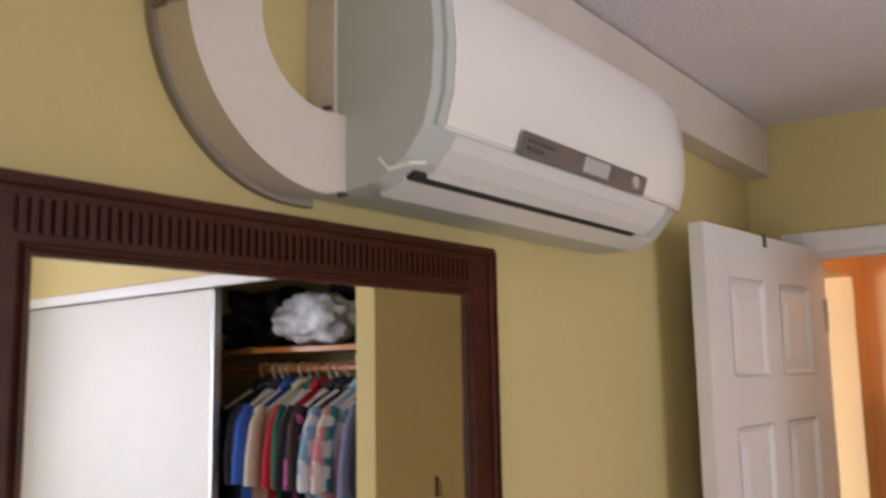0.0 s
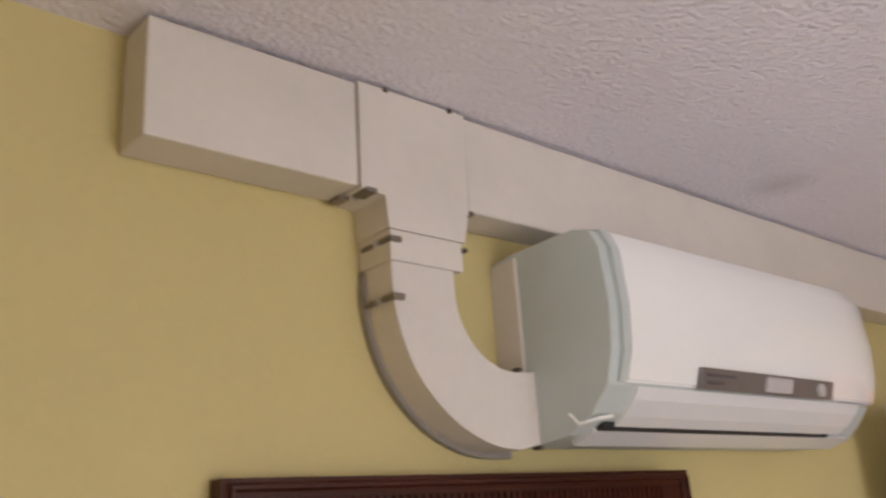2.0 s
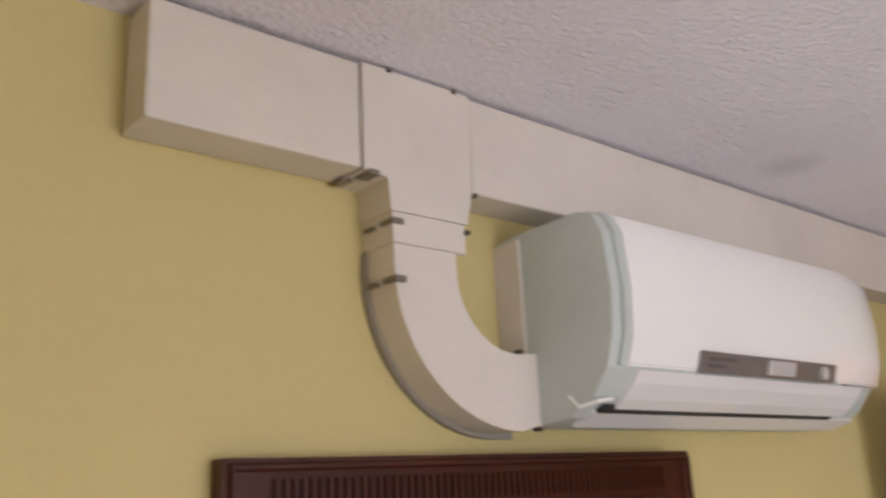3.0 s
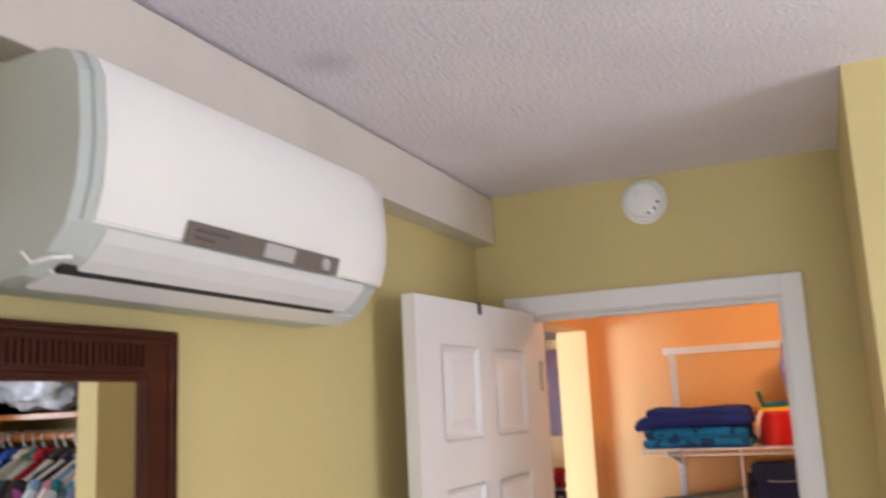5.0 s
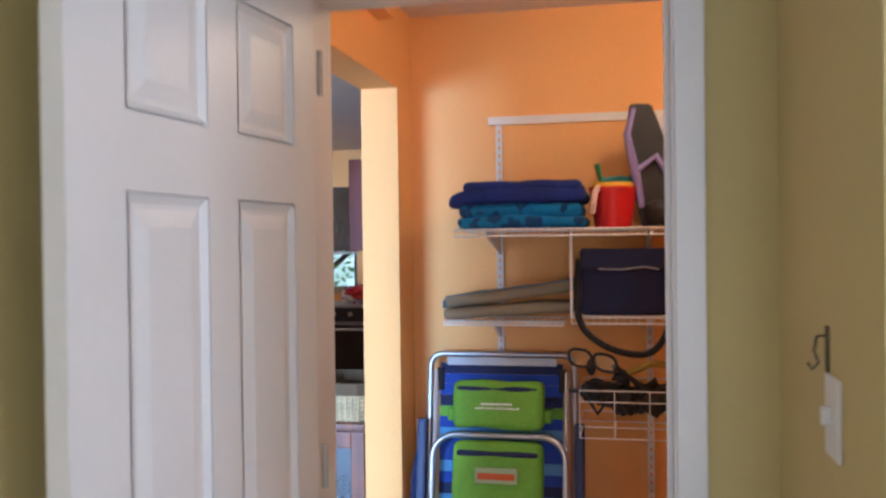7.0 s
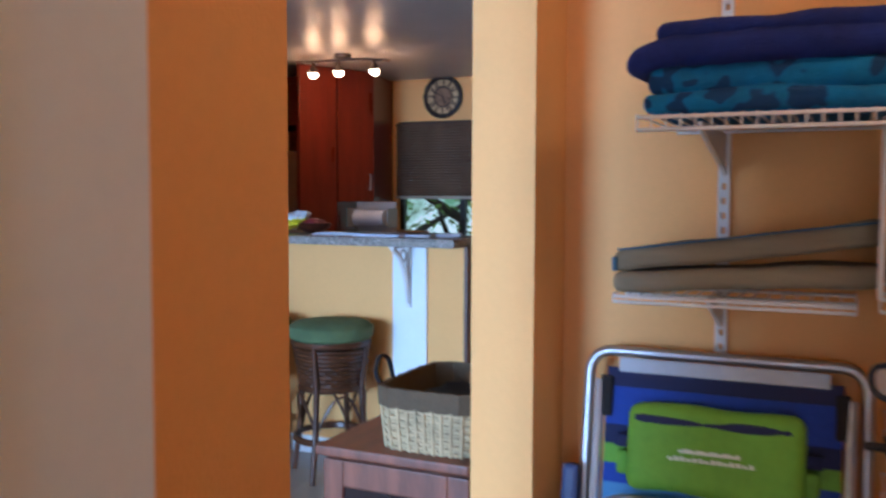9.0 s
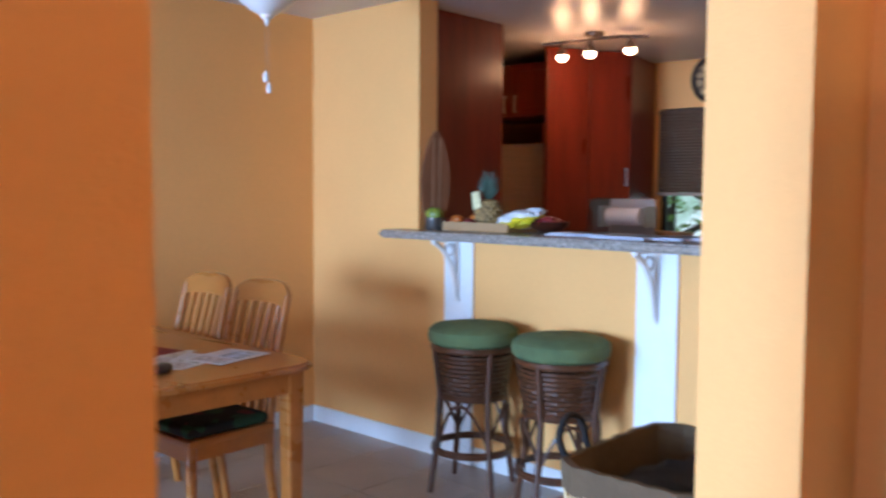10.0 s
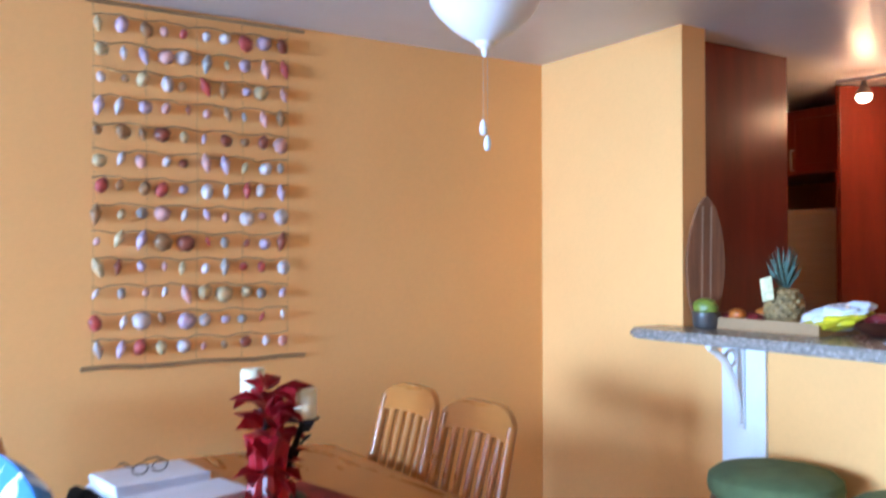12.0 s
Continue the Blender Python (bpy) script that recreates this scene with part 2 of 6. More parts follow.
# ---- setting ----
H, T = 2.425, 2.6
DX = 2.80           # bedroom face of the doorway wall
slab("floor_bedroom", [(-2.5, -3.6, -0.1, 2.86, 0.1, 0.0)], CARPET, "beige carpet floor of the bedroom", "floor")
slab("ceiling_bedroom", [(-2.5, -3.6, H, 2.86, 0.1, T)], CEIL, "white popcorn-textured bedroom ceiling", "ceiling")
slab("wall_bedroom_north", [(-2.5, 0, 0, 2.92, 0.197, H)], YELLOW, "yellow painted bedroom wall with the air conditioner", "wall")
slab("wall_doorway", [(DX, -0.135, 0, 2.99, 0, H), (DX, -3.5, 0, 2.99, -0.902, H), (DX, -0.902, 2.056, 2.99, -0.135, H)], YELLOW, "yellow painted wall with the bedroom doorway", "wall")
slab("wall_bedroom_south", [(-2.4, -3.6, 0, 0.34, -3.5, H), (1.56, -3.6, 0, 2.99, -3.5, H), (0.34, -3.6, 0, 1.56, -3.5, 0.84), (0.34, -3.6, 2.16, 1.56, -3.5, H)], YELLOW, "yellow painted bedroom wall", "wall")
# last box: unseen corner block, added to hold west daylight off the north wall
slab("wall_bedroom_west", [(-2.5, -3.6, 0, -2.4, 0, 0.12), (-2.5, -3.6, 2.08, -2.4, 0, H), (-2.5, -3.6, 0.12, -2.4, -2.53, 2.08), (-2.5, -0.72, 0.12, -2.4, 0, 2.08), (-2.4, -0.66, 0, -0.12, 0, H)], YELLOW, "yellow painted wall with the wide bedroom window and an added light-blocking corner", "wall")
slab("wall_closet", [(2.125, -1.155, 0, 2.235, -1.075, H), (2.125, -3.5, 2.088, 2.235, -1.155, H), (2.235, -1.155, 0, DX, -1.075, H)], YELLOW, "yellow painted wall round the bedroom closet", "wall")

slab("floor_base", [(2.86, -2.3, -0.1, 9.55, 0.1, -0.006), (-1.7, 0.1, -0.1, 9.55, 4.4, -0.006)], GROUT, "grouted floor under the tiles", "floor")
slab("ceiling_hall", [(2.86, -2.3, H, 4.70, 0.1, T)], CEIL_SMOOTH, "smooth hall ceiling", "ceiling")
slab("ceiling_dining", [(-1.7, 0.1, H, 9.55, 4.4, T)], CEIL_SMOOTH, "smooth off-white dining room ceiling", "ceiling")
slab("wall_hall_north", [(2.92, 0.057, 0, 3.442, 0.197, H), (3.442, 0.057, 2.102, 4.348, 0.197, H), (4.348, 0.057, 0, 4.70, 0.197, H)], ORANGE, "orange painted hall wall with an open passage", "wall")
slab("wall_hall_west", [(2.99, -2.2, 0, 3.002, -0.902, H), (2.99, -0.135, 0, 3.002, 0.057, H), (2.99, -0.902, 2.056, 3.002, -0.135, H)], ORANGE, "orange painted hall side of the doorway wall", "wall")
slab("wall_hall_end", [(4.57, -2.2, 0, 4.70, 0.057, H)], ORANGE, "peach orange hall wall behind the shelves", "wall")
slab("wall_hall_south", [(3.002, -1.95, 0, 4.57, -1.85, H)], ORANGE, "orange painted hall wall", "wall")
slab("wall_dining_north", [(-1.6, 3.79, 0, 6.68, 3.92, H)], ORANGE, "orange painted dining room wall", "wall")
slab("wall_living_south", [(-1.6, 0.197, 0, 3.442, 0.203, H), (4.348, 0.197, 0, 9.42, 0.203, H), (3.442, 0.197, 2.102, 4.348, 0.203, H)], ORANGE, "orange painted living room side of the wall", "wall")
slab("wall_living_west", [(-1.7, 0.197, 2.02, -1.6, 4.3, H), (-1.7, 0.197, 0, -1.6, 0.6, 2.02), (-1.7, 3.4, 0, -1.6, 4.3, 2.02)], ORANGE, "orange painted wall with the wide glass door", "wall")
slab("wall_bar", [(6.54, 2.90, 0, 6.68, 3.79, H), (6.54, 1.17, 0, 6.68, 2.90, 1.16)], ORANGE, "peach wall and half wall that carries the bar", "wall")
slab("wall_kitchen_east", [(9.42, 0.1, 0, 9.55, 4.4, 1.02), (9.42, 0.1, 2.06, 9.55, 4.4, H), (9.42, 3.06, 1.02, 9.55, 4.4, 2.06), (9.42, 0.1, 1.02, 9.55, 1.85, 2.06)], ORANGE, "peach kitchen wall with the window", "wall")
slab("wall_kitchen_north", [(6.68, 4.2, 0, 9.42, 4.3, H), (6.54, 3.92, 0, 6.68, 4.3, H)], ORANGE, "peach kitchen end wall", "wall")
slab("baseboard", [(6.528, 1.17, 0, 6.54, 3.79, 0.095), (-1.6, 3.778, 0, 6.528, 3.79, 0.095)], WHITE_COOL, "white painted baseboard", "baseboard")
slab("ground", [(-60, -60, -3.2, 80, 60, -3.0)], material("grass_ground", (0.06, 0.09, 0.03), 0.95, var=0.4, scale=0.6), "green lawn outside the house", "ground")

# ---- bedroom ----
def colour(name, base, rough=0.7, **kw):
    return material(name, base, rough, **kw)


def door_trim():
    w, x0, x1 = 0.056, DX - 0.016, DX - 0.0005
    bm = B()
    box(bm, x0, -0.147, 0, x1, -0.147 + w, 2.040 + w, 0.004)
    box(bm, x0, -0.891 - w, 0, x1, -0.891, 2.040 + w, 0.004)
    box(bm, x0, -0.8909, 2.040, x1, -0.1471, 2.040 + w, 0.004)
    tagged(part("trim_door_casing", bm, WHITE), "white painted door casing", "trim", kind="structure")
    bm = B()
    box(bm, DX - 0.002, -0.149, 0, 2.998, -0.134, 2.056)
    box(bm, DX - 0.002, -0.903, 0, 2.998, -0.887, 2.056)
    box(bm, DX - 0.002, -0.887, 2.036, 2.998, -0.149, 2.057)
    box(bm, DX + 0.045, -0.160, 0, DX + 0.08, -0.149, 2.036)
    box(bm, DX + 0.045, -0.887, 0, DX + 0.08, -0.876, 2.036)
    box(bm, DX + 0.045, -0.876, 2.025, DX + 0.08, -0.160, 2.036)
    tagged(part("trim_door_jamb", bm, WHITE), "white painted door jamb and stop", "trim", kind="structure")


def bedroom_door():
    t = thing("door_1", "white painted six-panel wooden door standing open", "door", pose(2.790, -0.191, 0.012, 0, 0, 175.1))
    t["kind"] = "structure"
    L, D, Z = 0.728, 0.035, 2.030
    cols = ((0.105, 0.315), (0.405, 0.61))
    rows = ((0.24, 0.80), (0.93, 1.575), (1.685, 1.915))
    bm = B()
    box(bm, 0.016, -D + 0.009, 0, L, -0.009, Z)
    for y0, y1 in ((-0.0091, 0), (-D, -D + 0.0091)):
        for x0, x1 in ((0.016, cols[0][0]), (cols[0][1], cols[1][0]), (cols[1][1], L)):
            box(bm, x0, y0, 0, x1, y1, Z)
        for x0, x1 in cols:
            for z0, z1 in ((0, rows[0][0]), (rows[0][1], rows[1][0]), (rows[1][1], rows[2][0]), (rows[2][1], Z)):
                box(bm, x0, y0, z0, x1, y1, z1)
    part("leaf", bm, WHITE, t)
    for x0, x1 in cols:
        for z0, z1 in rows:
            for y, s in ((-0.009, 1), (-D + 0.009, -1)):
                bm = B()
                rings = []
                for inset, h in ((0.004, 0.009), (0.016, 0.001), (0.024, 0.001), (0.050, 0.0075)):
                    rings.append([bm.verts.new((x, y + s * h, z)) for x, z in ((x0 + inset, z0 + inset), (x1 - inset, z0 + inset), (x1 - inset, z1 - inset), (x0 + inset, z1 - inset))])
                for one, two in zip(rings, rings[1:]):
                    for k in range(4):
                        bm.faces.new((one[k], one[(k + 1) % 4], two[(k + 1) % 4], two[k]))
                bm.faces.new(rings[-1])
                part("panel", bm, WHITE, t)
    for z in (0.2, 1.0, 1.8):
        bm = rod(B(), (-0.006, 0.004, z), (-0.006, 0.004, z + 0.09), 0.006)
        part("hinge", bm, STEEL, t, "steel butt hinge")
    bm = B()
    rod(bm, (0.65, 0.0, 0.95), (0.65, 0.045, 0.95), 0.011)
    bmesh.ops.create_icosphere(bm, subdivisions=2, radius=0.026, matrix=pose(0.65, 0.055, 0.95))
    part("knob", bm, STEEL, t, "round metal door knob", True)
    bm = B()
    box(bm, 0.385, -D - 0.003, Z, 0.401, 0.003, Z + 0.004)
    box(bm, 0.385, 0.0005, Z - 0.028, 0.401, 0.004, Z + 0.003)
    part("hook", bm, DARK_METAL, t, "small dark over-door hook")


def air_conditioner():
    t = thing("air_conditioner", "white glossy wall-mounted split air conditioner with grey sides", "air conditioner")
    x0, x1 = 0.993, 1.790
    prof = [(0, 2.225), (-0.04, 2.232), (-0.165, 2.235), (-0.192, 2.226), (-0.206, 2.20), (-0.212, 2.12), (-0.207, 2.06), (-0.193, 2.015), (-0.165, 1.982), (-0.12, 1.958), (-0.06, 1.951), (0, 1.953)]
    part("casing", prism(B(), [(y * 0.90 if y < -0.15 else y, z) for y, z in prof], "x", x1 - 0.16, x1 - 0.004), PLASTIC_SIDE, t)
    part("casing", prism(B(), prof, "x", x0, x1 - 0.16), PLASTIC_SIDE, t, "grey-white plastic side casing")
    front = [(-0.10, 2.236), (-0.165, 2.238), (-0.196, 2.229), (-0.2115, 2.20), (-0.2175, 2.12), (-0.2125, 2.06), (-0.199, 2.019)]
    inner = [(y * 0.93, z) for y, z in reversed(front)]
    bm = B()
    ring = front + inner
    rows = []
    for x in [x0 + 0.034, x0 + 0.3, x1 - 0.22] + [x1 - 0.16 + 0.02 * i for i in range(9)]:
        back_off = 0.014 * max(0, (x - x1 + 0.16) / 0.16) ** 3
        rows.append([bm.verts.new((x, y + back_off * min(1, (abs(y) - 0.09) / 0.1), z)) for y, z in ring])
    for p, q in zip(rows, rows[1:]):
        for i in range(len(ring)):
            bm.faces.new((p[i], p[(i + 1) % len(ring)], q[(i + 1) % len(ring)], q[i]))
    bm.faces.new(rows[0])
    bm.faces.new(list(reversed(rows[-1])))
    bmesh.ops.recalc_face_normals(bm, faces=bm.faces[:])
    bmesh.ops.bevel(bm, geom=[e for e in bm.edges if e.calc_face_angle(0) > 1], offset=0.003, segments=2, affect="EDGES")
    part("rear_frame", prism(B(), [(-0.0005, 2.219), (-0.052, 2.224), (-0.052, 1.960), (-0.0005, 1.960)], "x", x0 - 0.005, x0 + 0.01), DUCT, t, "cream rear mounting frame")
    part("front_panel", bm, PLASTIC, t, "glossy white front panel", True)
    rim = [(y - 0.002 if y < -0.03 else y, z) for y, z in front]
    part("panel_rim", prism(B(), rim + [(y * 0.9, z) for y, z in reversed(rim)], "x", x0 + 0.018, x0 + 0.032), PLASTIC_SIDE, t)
    vane = [(-0.1985, 2.0145), (-0.1885, 1.998), (-0.168, 1.9785), (-0.150, 1.967), (-0.150, 1.974), (-0.164, 1.984), (-0.182, 2.003), (-0.190, 2.0145)]
    # vanes face down: their shade is mixed into a duller white
    vane_shade = colour("shaded_white_plastic", (0.76, 0.745, 0.73), 0.32, var=0.03)
    part("air_vane", prism(B(), vane, "x", x0 + 0.06, x1 - 0.09), vane_shade, t)
    low = [(-0.140, 1.9615), (-0.10, 1.9465), (-0.098, 1.952), (-0.135, 1.968)]
    part("lower_vane", prism(B(), low, "x", x0 + 0.03, x1 - 0.03), vane_shade, t)
    slot = [(-0.1512, 1.9685), (-0.1385, 1.9615), (-0.1385, 1.968), (-0.1512, 1.9735)]
    part("outlet_slot", prism(B(), slot, "x", x0 + 0.035, x1 - 0.12), SLOT, t, "dark air outlet slot")
    strip = [(-0.2125, 2.046), (-0.2085, 2.032), (-0.2035, 2.016), (-0.198, 2.017), (-0.208, 2.046)]
    part("display_strip", prism(B(), [(y - 0.0035, z) for y, z in strip], "x", 1.185, 1.580), colour("silver_brown_plastic", (0.22, 0.19, 0.175), 0.35, metal=0.3), t, "grey-brown display strip")
    lcd = [(y - 0.0055, z) for y, z in [(-0.2115, 2.042), (-0.2085, 2.032), (-0.2045, 2.020), (-0.203, 2.020), (-0.208, 2.042)]]
    part("display", prism(B(), lcd, "x", 1.360, 1.440), colour("grey_display", (0.52, 0.50, 0.48), 0.25), t, "pale grey display window")
    part("button", rod(B(), (1.535, -0.2085, 2.031), (1.535, -0.2165, 2.030), 0.011), colour("grey_button", (0.5, 0.48, 0.46), 0.3), t)
    bm = B()
    for k, (xa, xb) in enumerate(((1.200, 1.270), (1.200, 1.240))):
        z = 2.036 - 0.010 * k
        box(bm, xa, -0.2155 + 0.002 * k, z - 0.002, xb, -0.210 + 0.002 * k, z + 0.002)
    part("lettering", bm, colour("dark_print", (0.12, 0.10, 0.10), 0.5), t)
    bm = tube(B(), [(x0 - 0.001, -0.125, 1.985), (x0 - 0.001, -0.140, 1.970), (x0 + 0.008, -0.165, 1.975), (x0 + 0.03, -0.172, 1.978)], 0.0028, 6)
    part("clip", bm, PLASTIC, t)


def line_cover():
    t = thing("line_cover", "almond plastic pipe cover running along the ceiling", "pipe cover")
    y, zb, zt = -0.070, 2.271, 2.418
    part("end_section", box(B(), 0.418, y, zb, 0.699, -0.001, zt, 0.004), DUCT, t)
    bm = B()
    out = [(0.701, zb - 0.002), (0.738, zb - 0.006), (0.742, 2.222), (0.872, 2.222), (0.884, zb - 0.002), (0.888, zt + 0.002), (0.701, zt + 0.002)]
    prism(bm, out, "y", y - 0.003, -0.001)
    part("tee", bm, DUCT, t)
    part("long_section", box(B(), 0.8885, y, zb + 0.001, 2.797, -0.001, zt, 0.004), DUCT, t)
    part("coupling", box(B(), 0.744, y - 0.0015, 2.180, 0.868, -0.001, 2.2215, 0.002), DUCT, t)
    c = (0.955, 2.152)
    outer = arc(*c, 0.208, 180, 270, 18)
    inner = arc(*c, 0.103, 270, 180, 18)
    ring = [(0.747, 2.1795)] + outer + [(1.012, c[1] - 0.208 + 0.012), (1.000, c[1] - 0.100)] + inner + [(0.852, 2.1795)]
    bm = prism(B(), ring, "y", y + 0.002, -0.001)
    part("elbow", bm, DUCT, t, smooth=True)
    # dark rim round the elbow: its contact shadow put in as a thin plate
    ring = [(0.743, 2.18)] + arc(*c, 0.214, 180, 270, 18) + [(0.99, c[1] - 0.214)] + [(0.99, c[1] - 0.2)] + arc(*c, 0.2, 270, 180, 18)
    part("back_plate", prism(B(), ring, "y", -0.012, -0.0005), colour("painted_elbow_shadow", (0.3, 0.27, 0.23), 0.6), t)
    for x, z, dx in ((0.712, zb - 0.004, -1), (0.746, 2.208, 0), (0.747, 2.132, 0)):
        bm = B()
        if dx:
            box(bm, x - 0.006, y - 0.006, z - 0.003, x + 0.012, y + 0.024, z + 0.004, 0.002)
            box(bm, x - 0.02, y + 0.034, z - 0.003, x - 0.004, y + 0.060, z + 0.002, 0.002)
        else:
            box(bm, x - 0.005, y - 0.006, z - 0.004, x + 0.014, y + 0.022, z + 0.004, 0.002)
            box(bm, x - 0.005, y + 0.036, z - 0.004, x + 0.002, y + 0.060, z + 0.003, 0.002)
        # clips match the duct; the shadows on them are put in as taupe
        part("clip", bm, colour("clip_with_painted_shade", (0.20, 0.165, 0.13), 0.4, metal=0.3), t, "taupe clip with its shade painted in")
        bm = rod(B(), (x - 0.006, y + 0.024, z), (x + 0.003, y + 0.030, z), 0.0035)
        part("screw", bm, ALU, t, "shiny screw")
    for x, z in ((0.745, zt + 0.001), (0.86, zt + 0.001), (0.871, 2.211), (0.985, 1.947), (0.958, 2.052), (0.889, 2.268)):
        part("screw_head", box(B(), x - 0.004, y - 0.006, z - 0.003, x + 0.004, y + 0.008, z + 0.003, 0.002), DARK_METAL, t)


def wall_mirror():
    t = thing("wall_mirror", "framed wall mirror with a dark mahogany reeded frame", "mirror", pose(0.9435, -0.014, 1.32, 0, 0, -1.45))
    w, h = 0.4085, 0.596
    steps = ((0.0, 0.020, 0.036), (0.020, 0.060, 0.026), (0.060, 0.078, 0.034))
    for name, depth in (("outer_moulding", 0), ("frieze", 1), ("inner_moulding", 2)):
        a, b, d = steps[depth]
        bm = B()
        x0, x1, z0, z1 = -w + a, w - a, -h + a, h - a
        k = b - a
        for out in ([(x0, z1), (x1, z1), (x1 - k, z1 - k), (x0 + k, z1 - k)], [(x0, z0), (x0 + k, z0 + k), (x1 - k, z0 + k), (x1, z0)],
                    [(x0, z0), (x0, z1), (x0 + k, z1 - k), (x0 + k, z0 + k)], [(x1, z0), (x1 - k, z0 + k), (x1 - k, z1 - k), (x1, z1)]):
            prism(bm, out, "y", -d, 0.0)
        if depth != 1:
            bmesh.ops.bevel(bm, geom=[e for e in bm.edges if e.verts[0].co.y < -0.02 and e.verts[1].co.y < -0.02 and e.calc_length() > 0.3], offset=0.008, segments=3, affect="EDGES")
        part(name, bm, MAHOGANY, t, smooth=True)
    step = 0.0115
    bm = box(B(), 0, -0.0315, 0, 0.0065, -0.025, 0.033)
    bar = bpy.data.meshes.new("rib")
    bm.to_mesh(bar)
    bm.free()
    bar.materials.append(MAHOGANY)
    for z in (h - 0.0565, -h + 0.0235):
        for k in range(int((2 * w - 0.12) / step)):
            ob = new("rib", bar)
            ob.parent = t
            ob.location = (-w + 0.061 + k * step, 0, z)
    part("glass", box(B(), -w + 0.077, -0.022, -h + 0.077, w - 0.077, -0.016, h - 0.077), MIRROR, t, "clear silvered mirror glass")


def smoke_detector():
    t = thing("smoke_detector", "round white plastic smoke detector on the wall", "smoke detector", pose(DX, -0.545, 2.345, 0, -90, 0))
    part("base", lathe(B(), [(0.066, 0.001), (0.067, 0.010), (0.062, 0.014)], seg=40), WHITE, t, smooth=True)
    part("cover", lathe(B(), [(0.060, 0.014), (0.060, 0.026), (0.050, 0.036), (0.030, 0.039), (0.001, 0.039)], seg=40), PLASTIC, t, smooth=True)
    for a in (200, 228, 256):
        spot = (0.043 * math.cos(radians(a)), 0.043 * math.sin(radians(a)))
        part("vent", rod(B(), (spot[0], spot[1], 0.0355), (spot[0], spot[1], 0.0392), 0.0042, seg=10), SLOT, t)
    part("seam", tube(B(), [(0.052 * math.cos(i * math.pi / 20), 0.052 * math.sin(i * math.pi / 20), 0.0355) for i in range(40)], 0.0012, 5, True), PLASTIC_SIDE, t)
    part("test_button", rod(B(), (0.02, 0.015, 0.036), (0.02, 0.015, 0.042), 0.011), WHITE, t)


def light_switch():
    t = thing("light_switch", "white plastic light switch plate on the closet side wall", "light switch")
    part("plate", box(B(), 2.32, -1.0749, 1.215, 2.40, -1.069, 1.325, 0.003), WHITE, t)
    part("toggle", box(B(), 2.354, -1.070, 1.26, 2.366, -1.056, 1.285, 0.003), WHITE, t)
    t = thing("wall_hook", "small dark metal key hook on the wall", "hook")
    bm = tube(B(), [(2.40, -1.074, 1.375), (2.40, -1.06, 1.375), (2.40, -1.056, 1.355), (2.40, -1.062, 1.338), (2.40, -1.053, 1.328), (2.40, -1.048, 1.338)], 0.0022, 6)
    part("hook", bm, DARK_METAL, t)
    part("back_plate", box(B(), 2.392, -1.0749, 1.325, 2.408, -1.071, 1.39, 0.002), DARK_METAL, t)


